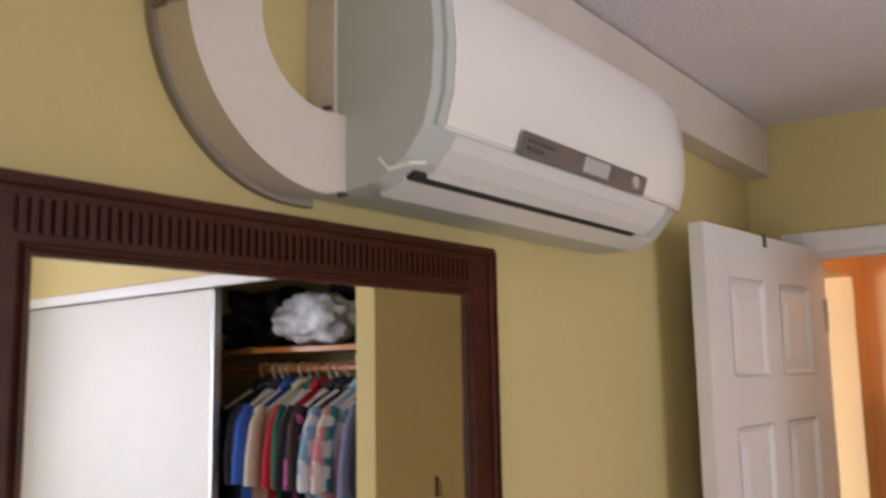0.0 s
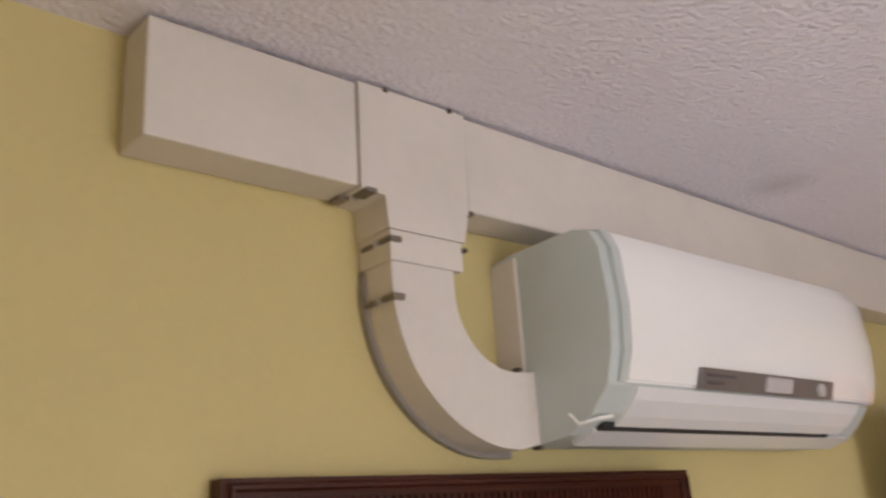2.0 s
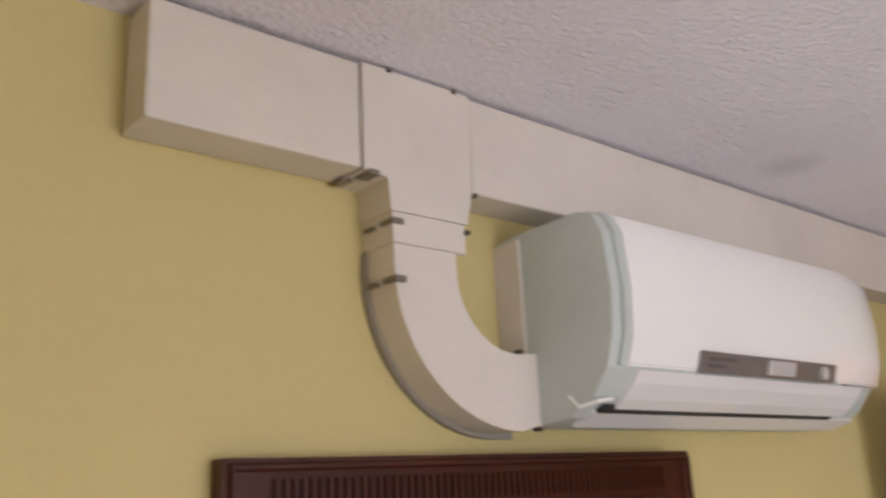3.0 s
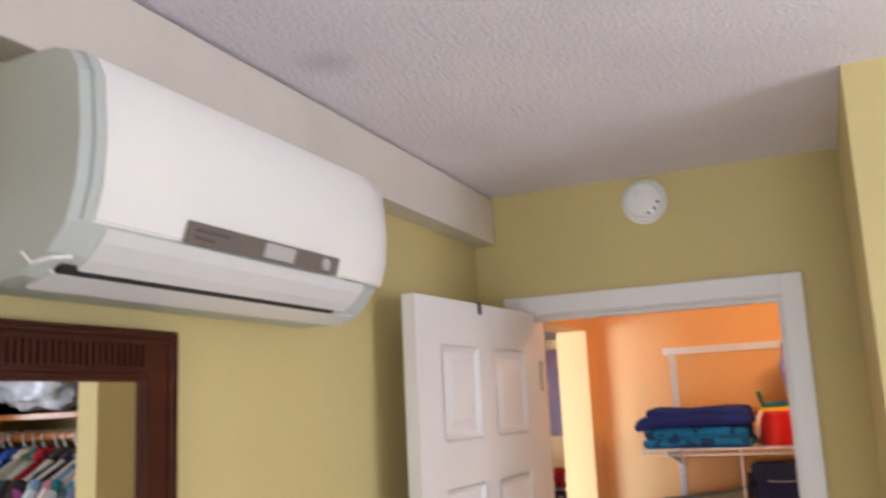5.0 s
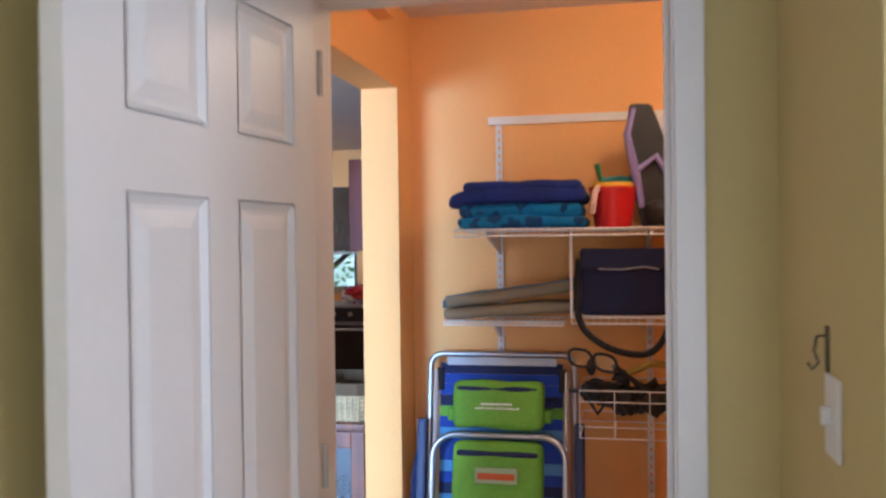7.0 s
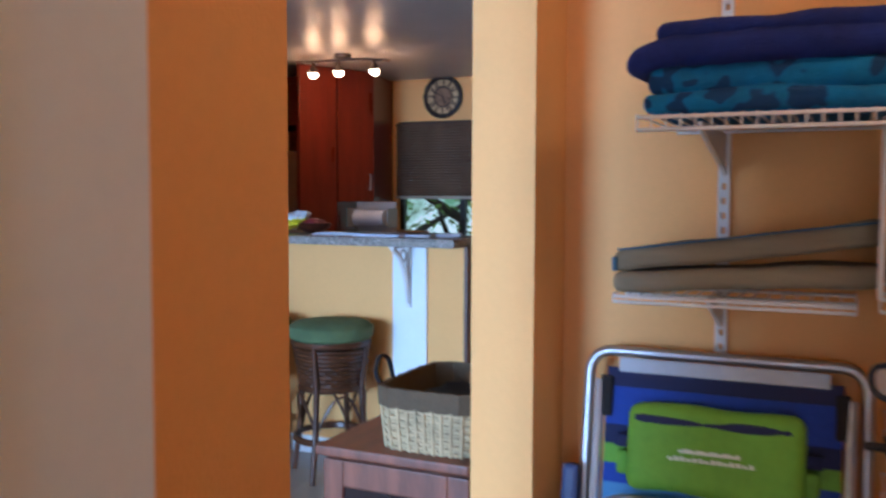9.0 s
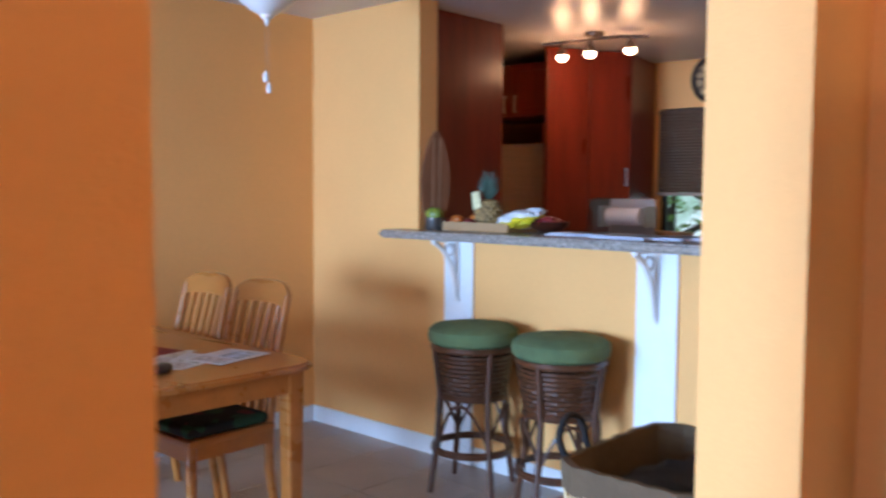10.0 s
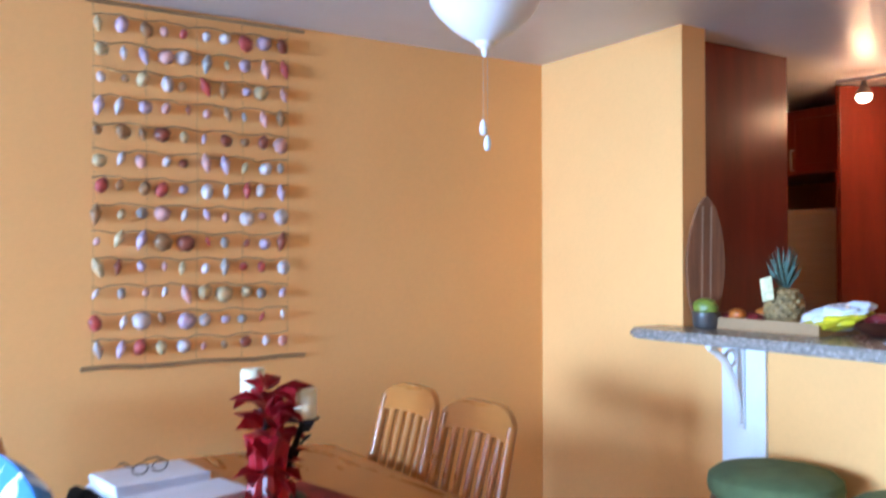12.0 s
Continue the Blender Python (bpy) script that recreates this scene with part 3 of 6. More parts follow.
def closet():
    bm = B()
    box(bm, 2.132, -3.45, 2.045, 2.165, -1.157, 2.087, 0.003)
    tagged(part("trim_closet_track", bm, WHITE_COOL), "white painted sliding door track fascia", "trim", kind="structure")
    t = thing("door_2", "white sliding closet door pushed half open", "door")
    t["kind"] = "structure"
    part("slab", box(B(), 2.172, -3.46, 0.01, 2.20, -1.97, 2.041, 0.003), material("off_white_door_paint", (0.72, 0.73, 0.71), 0.45, var=0.05, scale=1.5), t)
    part("edge_strip", box(B(), 2.170, -1.97, 0.01, 2.203, -1.955, 2.041, 0.002), ALU, t)
    t = thing("closet_shelf", "wooden closet shelf above the clothes rail", "shelf")
    part("board", box(B(), 2.36, -3.45, 1.80, 2.797, -1.158, 1.82, 0.003), OAK, t)
    part("cleat", box(B(), 2.36, -1.178, 1.725, 2.797, -1.156, 1.799, 0.003), OAK, t)
    t = thing("clothes_rail", "round wooden closet rail carrying hangers", "rail")
    part("pole", rod(B(), (2.46, -3.4, 1.740), (2.46, -1.179, 1.740), 0.016, seg=14), OAK, t, smooth=True)
    tones = [("pink floral", (0.70, 0.52, 0.50), (0.68, 0.38, 0.38)), ("black", (0.014, 0.013, 0.016), None), ("slate blue", (0.20, 0.22, 0.40), None), ("teal floral", (0.03, 0.22, 0.26), (0.62, 0.66, 0.66)), ("pink floral", (0.66, 0.26, 0.30), (0.70, 0.62, 0.58)),
             ("light blue floral", (0.22, 0.40, 0.60), (0.60, 0.66, 0.72)), ("black floral", (0.02, 0.015, 0.03), (0.42, 0.08, 0.28)), ("black", (0.018, 0.016, 0.018), None), ("dark brown", (0.05, 0.03, 0.024), None), ("red", (0.46, 0.012, 0.03), None),
             ("green", (0.008, 0.17, 0.11), None), ("cream", (0.58, 0.55, 0.46), None), ("blue", (0.03, 0.10, 0.45), None), ("black", (0.012, 0.012, 0.014), None), ("navy", (0.015, 0.02, 0.08), None), ("black", (0.016, 0.014, 0.016), None)]
    made = {}
    rnd = random.Random(4)
    hanger_mat = colour("white_plastic_hanger", (0.75, 0.74, 0.72), 0.4)

    def printed(m, ink):
        """Scattered petals of a second colour over the cloth."""
        n, l = m.node_tree.nodes, m.node_tree.links
        at, wob, put, cells, cut, mix = (n.new("ShaderNode" + k) for k in ("TexCoord", "TexNoise", "VectorMath", "TexVoronoi", "ValToRGB", "Mix"))
        wob.inputs["Scale"].default_value, cells.inputs["Scale"].default_value = 30, 13
        put.operation = "MULTIPLY_ADD"
        put.inputs[1].default_value = (0.08, 0.08, 0.08)
        cut.color_ramp.elements[0].position, cut.color_ramp.elements[1].position = 0.42, 0.47
        cut.color_ramp.elements[0].color, cut.color_ramp.elements[1].color = (1, 1, 1, 1), (0, 0, 0, 1)
        mix.data_type = "RGBA"
        mix.inputs["B"].default_value = (*ink, 1)
        base = n["Principled BSDF"].inputs["Base Color"]
        l.new(base.links[0].from_socket, mix.inputs["A"])
        l.new(at.outputs["Object"], wob.inputs["Vector"])
        l.new(wob.outputs["Color"], put.inputs[0])
        l.new(at.outputs["Object"], put.inputs[2])
        l.new(put.outputs[0], cells.inputs["Vector"])
        l.new(cells.outputs["Distance"], cut.inputs[0])
        l.new(cut.outputs[0], mix.inputs["Factor"])
        l.new(mix.outputs["Result"], base)

    for k, (tone, base, ink) in enumerate(tones):
        if (tone, base) not in made:
            made[tone, base] = colour(tone.replace(" ", "_") + "_cloth", base, 0.9, var=0.22, scale=6, bump=0.2)
            if ink:
                printed(made[tone, base], ink)
        cloth = made[tone, base]
        spin = 0 if k < 3 else rnd.uniform(-24, 24)
        at = pose(2.46, -1.205 - 0.054 * k + rnd.uniform(-0.012, 0.012), 1.740, 0, 0, spin)
        t = thing("clothes_hanger", "white plastic clothes hanger on the rail", "hanger", at, group="hangers in the closet")
        pts = [(0.02, 0, 0.020)] + [(0.022 * math.cos(a), 0, 0.022 * math.sin(a)) for a in [0.9 + 0.5 * i for i in range(6)]] + [(0, 0, -0.055)]
        part("hook", tube(B(), pts, 0.0032, 6), hanger_mat, t)
        part("shoulder_bar", tube(B(), [(-0.20, 0, -0.175), (-0.06, 0, -0.085), (0, 0, -0.055), (0.06, 0, -0.085), (0.20, 0, -0.175)], 0.006, 6), hanger_mat, t)
        drop, flare = rnd.uniform(0.66, 0.82), rnd.uniform(0.0, 0.03)
        cols = 21
        grid = []
        for r in range(17):
            f = r / 16
            line = []
            for c in range(cols):
                u = c / (cols - 1) * 2 - 1
                top = -0.060 - 0.122 * abs(u) ** 1.1
                z = top - f * (drop - 0.1 * abs(u) * (1 - f))
                line.append((u * (0.215 + flare * f), (0.008 + 0.016 * f) * math.sin(5 * u + 3 * k + 2 * f) + 0.007 * f * math.sin(17 * u + k), z))
            grid.append(line)
        bm = B()
        for s in (-1, 1):
            vs = [[bm.verts.new((x, yy + s * (0.004 + 0.010 * (1 - abs(2 * c / (cols - 1) - 1) ** 4)), z)) for c, (x, yy, z) in enumerate(line)] for line in grid]
            for a, b in zip(vs, vs[1:]):
                for c in range(cols - 1):
                    bm.faces.new((a[c], a[c + 1], b[c + 1], b[c]))
        bmesh.ops.remove_doubles(bm, verts=bm.verts, dist=0.0005)
        t = thing("hanging_shirt", "%s shirt hanging from a clothes hanger" % tone, "shirt", at, group="shirts in the closet")
        part("body", bm, cloth, t, smooth=True)
        part("collar", tube(B(), [(-0.055, 0.012, -0.075), (-0.04, 0.028, -0.05), (0.0, 0.034, -0.042), (0.04, 0.028, -0.05), (0.055, 0.012, -0.075)], 0.012, 8), cloth, t, smooth=True)
        for s in (-1, 1):
            lean = rnd.uniform(-0.02, 0.03)
            bm = tube(B(), [(s * 0.185, 0, -0.135), (s * 0.212, 0.010 + lean * 0.3, -0.20), (s * (0.222 + 0.3 * abs(lean)), 0.014 + lean, -0.31), (s * 0.224, 0.016 + lean * 1.4, -0.41)], [0.020, 0.030, 0.034, 0.038], 10)
            for v in bm.verts:
                v.co.y *= 0.6
            part("sleeve", bm, cloth, t, smooth=True)
    grey = colour("clear_grey_plastic", (0.55, 0.59, 0.66), 0.25, var=0.35, scale=14)
    for name, label, x, y, z, rx, ry, rz, m in (("plastic_bag", "crumpled grey-white plastic bag on the closet shelf", 2.43, -1.70, 1.925, 0.08, 0.19, 0.092, grey), ("duffel_bag", "black cloth duffel bag on the closet shelf", 2.64, -1.62, 1.945, 0.13, 0.20, 0.12, BLACK), ("folded_cloth", "dark folded cloth on the closet shelf", 2.58, -1.27, 1.915, 0.19, 0.10, 0.092, BLACK), ("travel_bag", "large black travel bag on the closet shelf", 2.60, -2.15, 1.945, 0.18, 0.20, 0.12, BLACK)):
        t = thing(name, label, "bag" if "bag" in name else "cloth")
        part("body", blob(B(), x, y, z, rx, ry, rz, 4, 0.5 if m is BLACK else 0.32, 0.75), m, t, smooth=m is grey)


door_trim()
bedroom_door()
air_conditioner()
line_cover()
wall_mirror()
smoke_detector()
light_switch()
closet()

# ---- hall shelves ----
def shelf_system():
    up = thing("shelf_track", "white slotted metal shelf track screwed to the wall", "shelf track")
    part("top_rail", box(B(), 4.555, -1.6, 1.972, 4.5695, -0.262, 2.004, 0.002), WIRE, up)
    for y in (-0.305, -0.885, -1.45):
        bm = B()
        for dy in (-0.012, 0.005):
            box(bm, 4.552, y + dy, 0.35, 4.5695, y + dy + 0.007, 1.972)
        z = 0.35
        while z < 1.96:
            box(bm, 4.552, y - 0.006, z, 4.560, y + 0.006, z + 0.018)
            z += 0.032
        part("upright", bm, WIRE, up)

    def wire_shelf(label, y0, y1, x0, z, lip=0.022):
        t = thing("wire_shelf", label, "shelf", group="wire shelves in the hall")
        bm = B()
        for x, dz in ((x0, 0), (x0, -lip), (4.545, 0), ((x0 + 4.545) / 2, -0.005)):
            rod(bm, (x, y0, z + dz), (x, y1, z + dz), 0.0035, seg=6)
        part("long_rod", bm, WIRE, t)
        bm = B()
        count = int((y1 - y0) / 0.025)
        for k in range(count + 1):
            y = y0 + (y1 - y0) * k / count
            rod(bm, (x0, y, z + 0.004), (4.55, y, z + 0.004), 0.0017, seg=5)
            rod(bm, (x0, y, z + 0.004), (x0, y, z - lip), 0.0017, seg=5)
        tagged(part("deck_wire", bm, WIRE, t), kind="stuff")
        return t

    top = wire_shelf("white coated wire shelf holding towels and toys", -1.75, -0.205, 4.135, 1.548)
    for y in (-0.305, -0.885, -1.45):
        part("bracket", prism(B(), [(4.56, 1.543), (4.20, 1.543), (4.20, 1.530), (4.50, 1.47), (4.56, 1.45)], "y", y - 0.004, y + 0.004), WIRE, top)
    low = wire_shelf("narrow white wire shelf under the tan mat", -0.57, -0.12, 4.33, 1.205, 0.011)
    part("bracket", prism(B(), [(4.56, 1.20), (4.36, 1.20), (4.36, 1.19), (4.56, 1.12)], "y", -0.309, -0.301), WIRE, low)
    mid = wire_shelf("white wire shelf holding the navy bag", -1.05, -0.605, 4.245, 1.232)
    for y in (-0.605, -1.0):
        part("hanger_rod", rod(B(), (4.246, y, 1.232), (4.246, y, 1.546), 0.005, seg=8), WIRE, mid)
    t = thing("wire_basket", "white wire basket full of dark snorkel gear", "basket")
    for z in (0.80, 0.84, 0.93, 0.97):
        part("hoop_wire", tube(B(), [(4.25, -0.63, z), (4.25, -1.12, z), (4.55, -1.12, z), (4.55, -0.63, z)], 0.0023, 6, True), WIRE, t)
    for k in range(5):
        y = -0.63 - 0.49 * k / 4
        part("upright_wire", rod(B(), (4.252, y, 0.80), (4.252, y, 0.97), 0.0015, seg=6), WIRE, t)
        part("bottom_wire", rod(B(), (4.25, y, 0.80), (4.55, y, 0.80), 0.0022, seg=6), WIRE, t)
    part("support", box(B(), 4.55, -0.889, 0.80, 4.562, -0.881, 0.97), WIRE, t)


def towels():
    navy = colour("navy_terry_towel", (0.010, 0.024, 0.17), 1.0, var=0.3, scale=8, bump=0.6, bump_scale=260)
    teal = colour("blue_print_towel", (0.008, 0.17, 0.40), 1.0, var=0.3, scale=9, bump=0.6, bump_scale=260)
    # dark swirling print
    n, l = teal.node_tree.nodes, teal.node_tree.links
    tc, wave, ramp, mix = n.new("ShaderNodeTexCoord"), n.new("ShaderNodeTexWave"), n.new("ShaderNodeValToRGB"), n.new("ShaderNodeMix")
    wave.inputs["Scale"].default_value, wave.inputs["Distortion"].default_value, wave.inputs["Detail Scale"].default_value = 6, 9, 2.2
    ramp.color_ramp.elements[0].position, ramp.color_ramp.elements[1].position = 0.30, 0.5
    mix.data_type = "RGBA"
    mix.inputs["A"].default_value = (0.006, 0.05, 0.16, 1)
    base = n["Principled BSDF"].inputs["Base Color"]
    plain = base.links[0].from_socket
    l.new(tc.outputs["Object"], wave.inputs["Vector"])
    l.new(wave.outputs["Color"], ramp.inputs[0])
    l.new(ramp.outputs[0], mix.inputs["Factor"])
    l.new(plain, mix.inputs["B"])
    l.new(mix.outputs["Result"], base)
    for name, label, z0, z1, ya, yb, m, seed in (("towel", "teal blue patterned beach towel folded on the shelf", 1.553, 1.645, -0.665, -0.205, teal, 1), ("towel", "navy blue beach towel folded on top of another towel", 1.640, 1.722, -0.665, -0.175, navy, 2)):
        t = thing(name, label, "towel", group="folded towels")
        layers = ((0.0, 0.45), (0.36, 1.0)) if seed == 1 else ((0.0, 0.68), (0.52, 1.0))
        for k, (fa, fb) in enumerate(layers):
            za, zb = z0 + (z1 - z0) * fa, z0 + (z1 - z0) * fb
            bm = B()
            soft(bm, 4.15 + 0.012 * k, ya + 0.02 * k, za, 4.50, yb - (0.05 * k if seed == 2 else 0.012 * k), zb, (zb - za) * 0.5, 18)
            for v in bm.verts:
                p = v.co.copy()
                f = (p.y - ya) / (yb - ya)
                top = (p.z - za) / (zb - za)
                v.co.x += 0.014 * noise.noise(p * 7 + Vector((seed, k, 0))) + 0.008 * noise.noise(p * 19)
                v.co.z += top * (0.012 * noise.noise(Vector((p.x * 5, p.y * 6, seed + k))) + 0.004 * noise.noise(p * 22))
                v.co.y += 0.012 * noise.noise(p * 8 + Vector((9, k, seed)))
                if seed == 2:
                    v.co.z -= 0.020 * max(0, f - 0.86) / 0.14 * (1 if k == 0 else 0.4)
            part("fold", bm, m, t, smooth=True)


def bucket():
    t = thing("toy_bucket", "red plastic toy bucket with yellow rim and sand toys", "bucket", pose(4.275, -0.755, 1.553))
    red = colour("red_plastic", (0.60, 0.012, 0.012), 0.35, var=0.1)
    yel = colour("yellow_plastic", (0.75, 0.45, 0.02), 0.4, var=0.1)
    teal = colour("teal_plastic", (0.02, 0.20, 0.22), 0.4, var=0.2)
    part("pail", lathe(B(), [(0.064, 0.0), (0.083, 0.13), (0.087, 0.131), (0.087, 0.142), (0.080, 0.142), (0.062, 0.01)], seg=32), red, t, smooth=True)
    part("rim", lathe(B(), [(0.074, 0.128), (0.078, 0.146), (0.075, 0.158), (0.066, 0.158), (0.062, 0.13)], seg=32), yel, t, smooth=True)
    bm = tube(B(), [(0.02, 0.05, 0.13), (-0.02, 0.03, 0.165), (-0.03, -0.03, 0.17), (0.01, -0.06, 0.165), (0.0, -0.08, 0.195)], 0.013, 8)
    part("rake", bm, teal, t, smooth=True)
    part("shovel", tube(B(), [(0, 0.02, 0.12), (-0.02, 0.045, 0.18), (-0.03, 0.055, 0.225)], [0.008, 0.009, 0.011], 8), colour("green_plastic", (0.03, 0.16, 0.06), 0.4), t, smooth=True)
    part("handle", tube(B(), [(-0.06, 0.05, 0.14), (-0.10, 0.06, 0.12), (-0.115, 0.065, 0.08), (-0.10, 0.07, 0.05)], 0.011, 8), colour("pale_pink_plastic", (0.7, 0.5, 0.45), 0.4), t, smooth=True)


def beach_gear():
    t = thing("swim_fins", "purple and black rubber swim fins standing on the shelf", "swim fins")
    purple = colour("purple_rubber", (0.27, 0.22, 0.50), 0.4, var=0.25)
    rubber = colour("black_rubber", (0.02, 0.02, 0.024), 0.6)
    for k, y in enumerate((-0.905, -1.075)):
        bm = B()
        out = [(y - 0.075, 1.553), (y + 0.055, 1.553), (y + 0.075, 1.68), (y + 0.11, 1.86), (y + 0.09, 1.99), (y + 0.015, 1.985), (y - 0.03, 1.86), (y - 0.085, 1.75)]
        prism(bm, out, "x", 4.26 + 0.05 * k, 4.285 + 0.05 * k)
        bmesh.ops.bevel(bm, geom=bm.edges[:], offset=0.006, segments=2, affect="EDGES")
        part("blade", bm, rubber, t, smooth=True)
        for s in (0, 1):
            pts = [(4.255 + 0.05 * k, y + (0.05 if s else -0.07), 1.62), (4.25 + 0.05 * k, y + (0.07 if s else -0.08), 1.74), (4.25 + 0.05 * k, y + (0.10 if s else -0.06), 1.88), (4.255 + 0.05 * k, y + (0.075 if s else -0.045), 1.97)]
            part("rib", tube(B(), pts, [0.012, 0.016, 0.013, 0.008], 8), purple, t, smooth=True)
        part("brace", tube(B(), [(4.252 + 0.05 * k, y - 0.06, 1.70), (4.245 + 0.05 * k, y, 1.80), (4.252 + 0.05 * k, y + 0.08, 1.74)], 0.013, 8), purple, t, smooth=True)
        part("foot_pocket", blob(B(), 4.24 + 0.05 * k, y - 0.01, 1.60, 0.05, 0.055, 0.05, 3, 0.2), rubber, t, smooth=True)
    # white block added for an unidentified bright patch behind the fins
    t = thing("folded_cloth", "plain white object tucked behind the swim fins", "cloth")
    part("cloth", soft(B(), 4.37, -1.20, 1.553, 4.44, -0.905, 1.965, 0.03, 8), colour("plain_white_surface", (0.80, 0.80, 0.80), 0.8, var=0.06, bump=0.2), t, smooth=True)
    t = thing("beach_mat", "tan woven beach mat folded on the narrow shelf", "mat")
    tan = colour("tan_straw_mat", (0.27, 0.225, 0.145), 0.9, var=0.16, scale=5, fine=190, stretch=(1, 0.6, 6), bump=0.35, bump_scale=170)
    for k in range(2):
        bm = B()
        soft(bm, 4.335 + 0.008 * k, -0.615, 1.211 + 0.040 * k, 4.50, -0.115, 1.254 + 0.044 * k, 0.018, 14)
        for v in bm.verts:
            f = (-0.115 - v.co.y) / 0.50
            v.co.z += (0.068 if k else 0.032) * f + 0.007 * noise.noise(Vector((v.co.x * 3, v.co.y * 8, 3 * k)))
        part("fold", bm, tan, t, smooth=True)
    part("top_binding", tube(B(), [(4.345, -0.125, 1.299), (4.345, -0.30, 1.322), (4.345, -0.45, 1.343), (4.345, -0.60, 1.362)], 0.0022, 6), colour("blue_binding", (0.06, 0.15, 0.24), 0.8), t, "blue edge binding", True)
    part("end_binding", box(B(), 4.338, -0.124, 1.255, 4.50, -0.1135, 1.285, 0.004), colour("blue_binding", (0.06, 0.15, 0.24), 0.8), t, "blue edge binding")

    t = thing("cooler_bag", "navy blue cooler bag with a long shoulder strap", "bag")
    navy = colour("navy_nylon", (0.004, 0.009, 0.055), 0.75, var=0.3, scale=7, bump=0.25, bump_scale=30)
    bm = B()
    soft(bm, 4.27, -0.945, 1.238, 4.48, -0.635, 1.475, 0.015)
    for v in bm.verts:
        v.co.x += 0.010 * noise.noise(v.co * 8)
        v.co.y += 0.006 * noise.noise(v.co * 7 + Vector((4, 4, 4)))
    part("body", bm, navy, t, smooth=True)
    part("flap", box(B(), 4.262, -0.94, 1.405, 4.275, -0.64, 1.478, 0.005), navy, t)
    part("zip", tube(B(), [(4.261, -0.70, 1.405), (4.258, -0.78, 1.402), (4.258, -0.86, 1.412), (4.262, -0.91, 1.402)], 0.003, 6), colour("grey_zip", (0.35, 0.35, 0.38), 0.4), t)
    bm = B()
    pts = [(4.27, -0.632, 1.44), (4.252, -0.626, 1.33), (4.236, -0.63, 1.24), (4.228, -0.66, 1.18), (4.225, -0.74, 1.125), (4.225, -0.85, 1.105), (4.226, -0.91, 1.14), (4.232, -0.945, 1.22), (4.255, -0.955, 1.33), (4.272, -0.948, 1.43)]
    tube(bm, eased(pts), 0.012, 8)
    part("strap", bm, BLACK, t, smooth=True)
    t = thing("tennis_ball", "yellow-green fuzzy ball on the wire shelf", "ball")
    part("ball", blob(B(), 4.32, -0.99, 1.262, 0.026, 0.026, 0.026, 3), colour("yellow_felt", (0.45, 0.42, 0.03), 1.0, bump=0.4, bump_scale=300), t, smooth=True)

    rnd = random.Random(8)
    for k in range(9):
        t = thing("snorkel_gear", "dark rubber snorkel gear lying in the wire basket", "snorkel gear", group="gear in the wire basket")
        y = -0.68 - 0.052 * k
        part("body", blob(B(), 4.37 + rnd.uniform(-0.05, 0.06), y, 0.895 + rnd.uniform(-0.035, 0.06), 0.05, 0.05, rnd.uniform(0.045, 0.065), 3, 0.35), rubber, t, smooth=True)
        z = 0.92 + rnd.uniform(-0.03, 0.07)
        pts = [(4.29 + rnd.uniform(-0.02, 0.05), y + 0.05 * i - 0.06, z + rnd.uniform(-0.045, 0.045)) for i in range(4)]
        part("strap", tube(B(), pts, 0.008, 6), rubber, t, smooth=True)
    t = thing("snorkel", "yellow and black snorkel tube lying over the basket", "snorkel")
    part("pipe", tube(B(), [(4.29, -0.80, 1.03), (4.28, -0.88, 1.065), (4.28, -0.97, 1.06), (4.29, -1.07, 1.03)], 0.012, 10), colour("dull_yellow_plastic", (0.30, 0.20, 0.02), 0.5), t, smooth=True)
    part("mouthpiece", blob(B(), 4.29, -0.78, 1.015, 0.025, 0.03, 0.025, 3, 0.3), rubber, t, smooth=True)
    t = thing("diving_mask", "clear twin-lens diving mask with a dark rim", "diving mask")
    lens = bpy.data.materials.new("mask_lens_glass")
    lens.use_nodes = True
    g, gl = lens.node_tree.nodes, lens.node_tree.links
    clear, shine, both = g.new("ShaderNodeBsdfTransparent"), g.new("ShaderNodeBsdfGlossy"), g.new("ShaderNodeMixShader")
    shine.inputs["Roughness"].default_value, both.inputs[0].default_value = 0.05, 0.12
    gl.new(clear.outputs[0], both.inputs[1])
    gl.new(shine.outputs[0], both.inputs[2])
    gl.new(both.outputs[0], g["Material Output"].inputs["Surface"])
    for y, z, tilt in ((-0.635, 1.088, 0.10), (-0.722, 1.072, 0.16)):
        pts = []
        for i in range(20):
            a = 2 * math.pi * i / 20
            cy, cz = 0.040 * math.copysign(abs(math.cos(a)) ** 0.75, math.cos(a)), 0.031 * math.copysign(abs(math.sin(a)) ** 0.75, math.sin(a))
            pts.append((4.24, y + cy * math.cos(tilt) + cz * math.sin(tilt), z - cy * math.sin(tilt) * -1 + cz * math.cos(tilt)))
        rim = part("rim", tube(B(), pts, 0.0055, 8, True), rubber, t, smooth=True)
        bm = B()
        bm.faces.new([bm.verts.new(p) for p in pts])
        bmesh.ops.solidify(bm, geom=bm.faces[:], thickness=0.003)
        part("lens", bm, lens, rim, "clear lens")
    part("nose_piece", blob(B(), 4.255, -0.672, 1.055, 0.025, 0.018, 0.03, 3, 0.2), rubber, t, smooth=True)
    part("strap", tube(B(), [(4.25, -0.75, 1.06), (4.27, -0.79, 1.03), (4.32, -0.80, 0.98), (4.38, -0.74, 0.96), (4.34, -0.66, 0.97)], 0.010, 8), rubber, t, smooth=True)


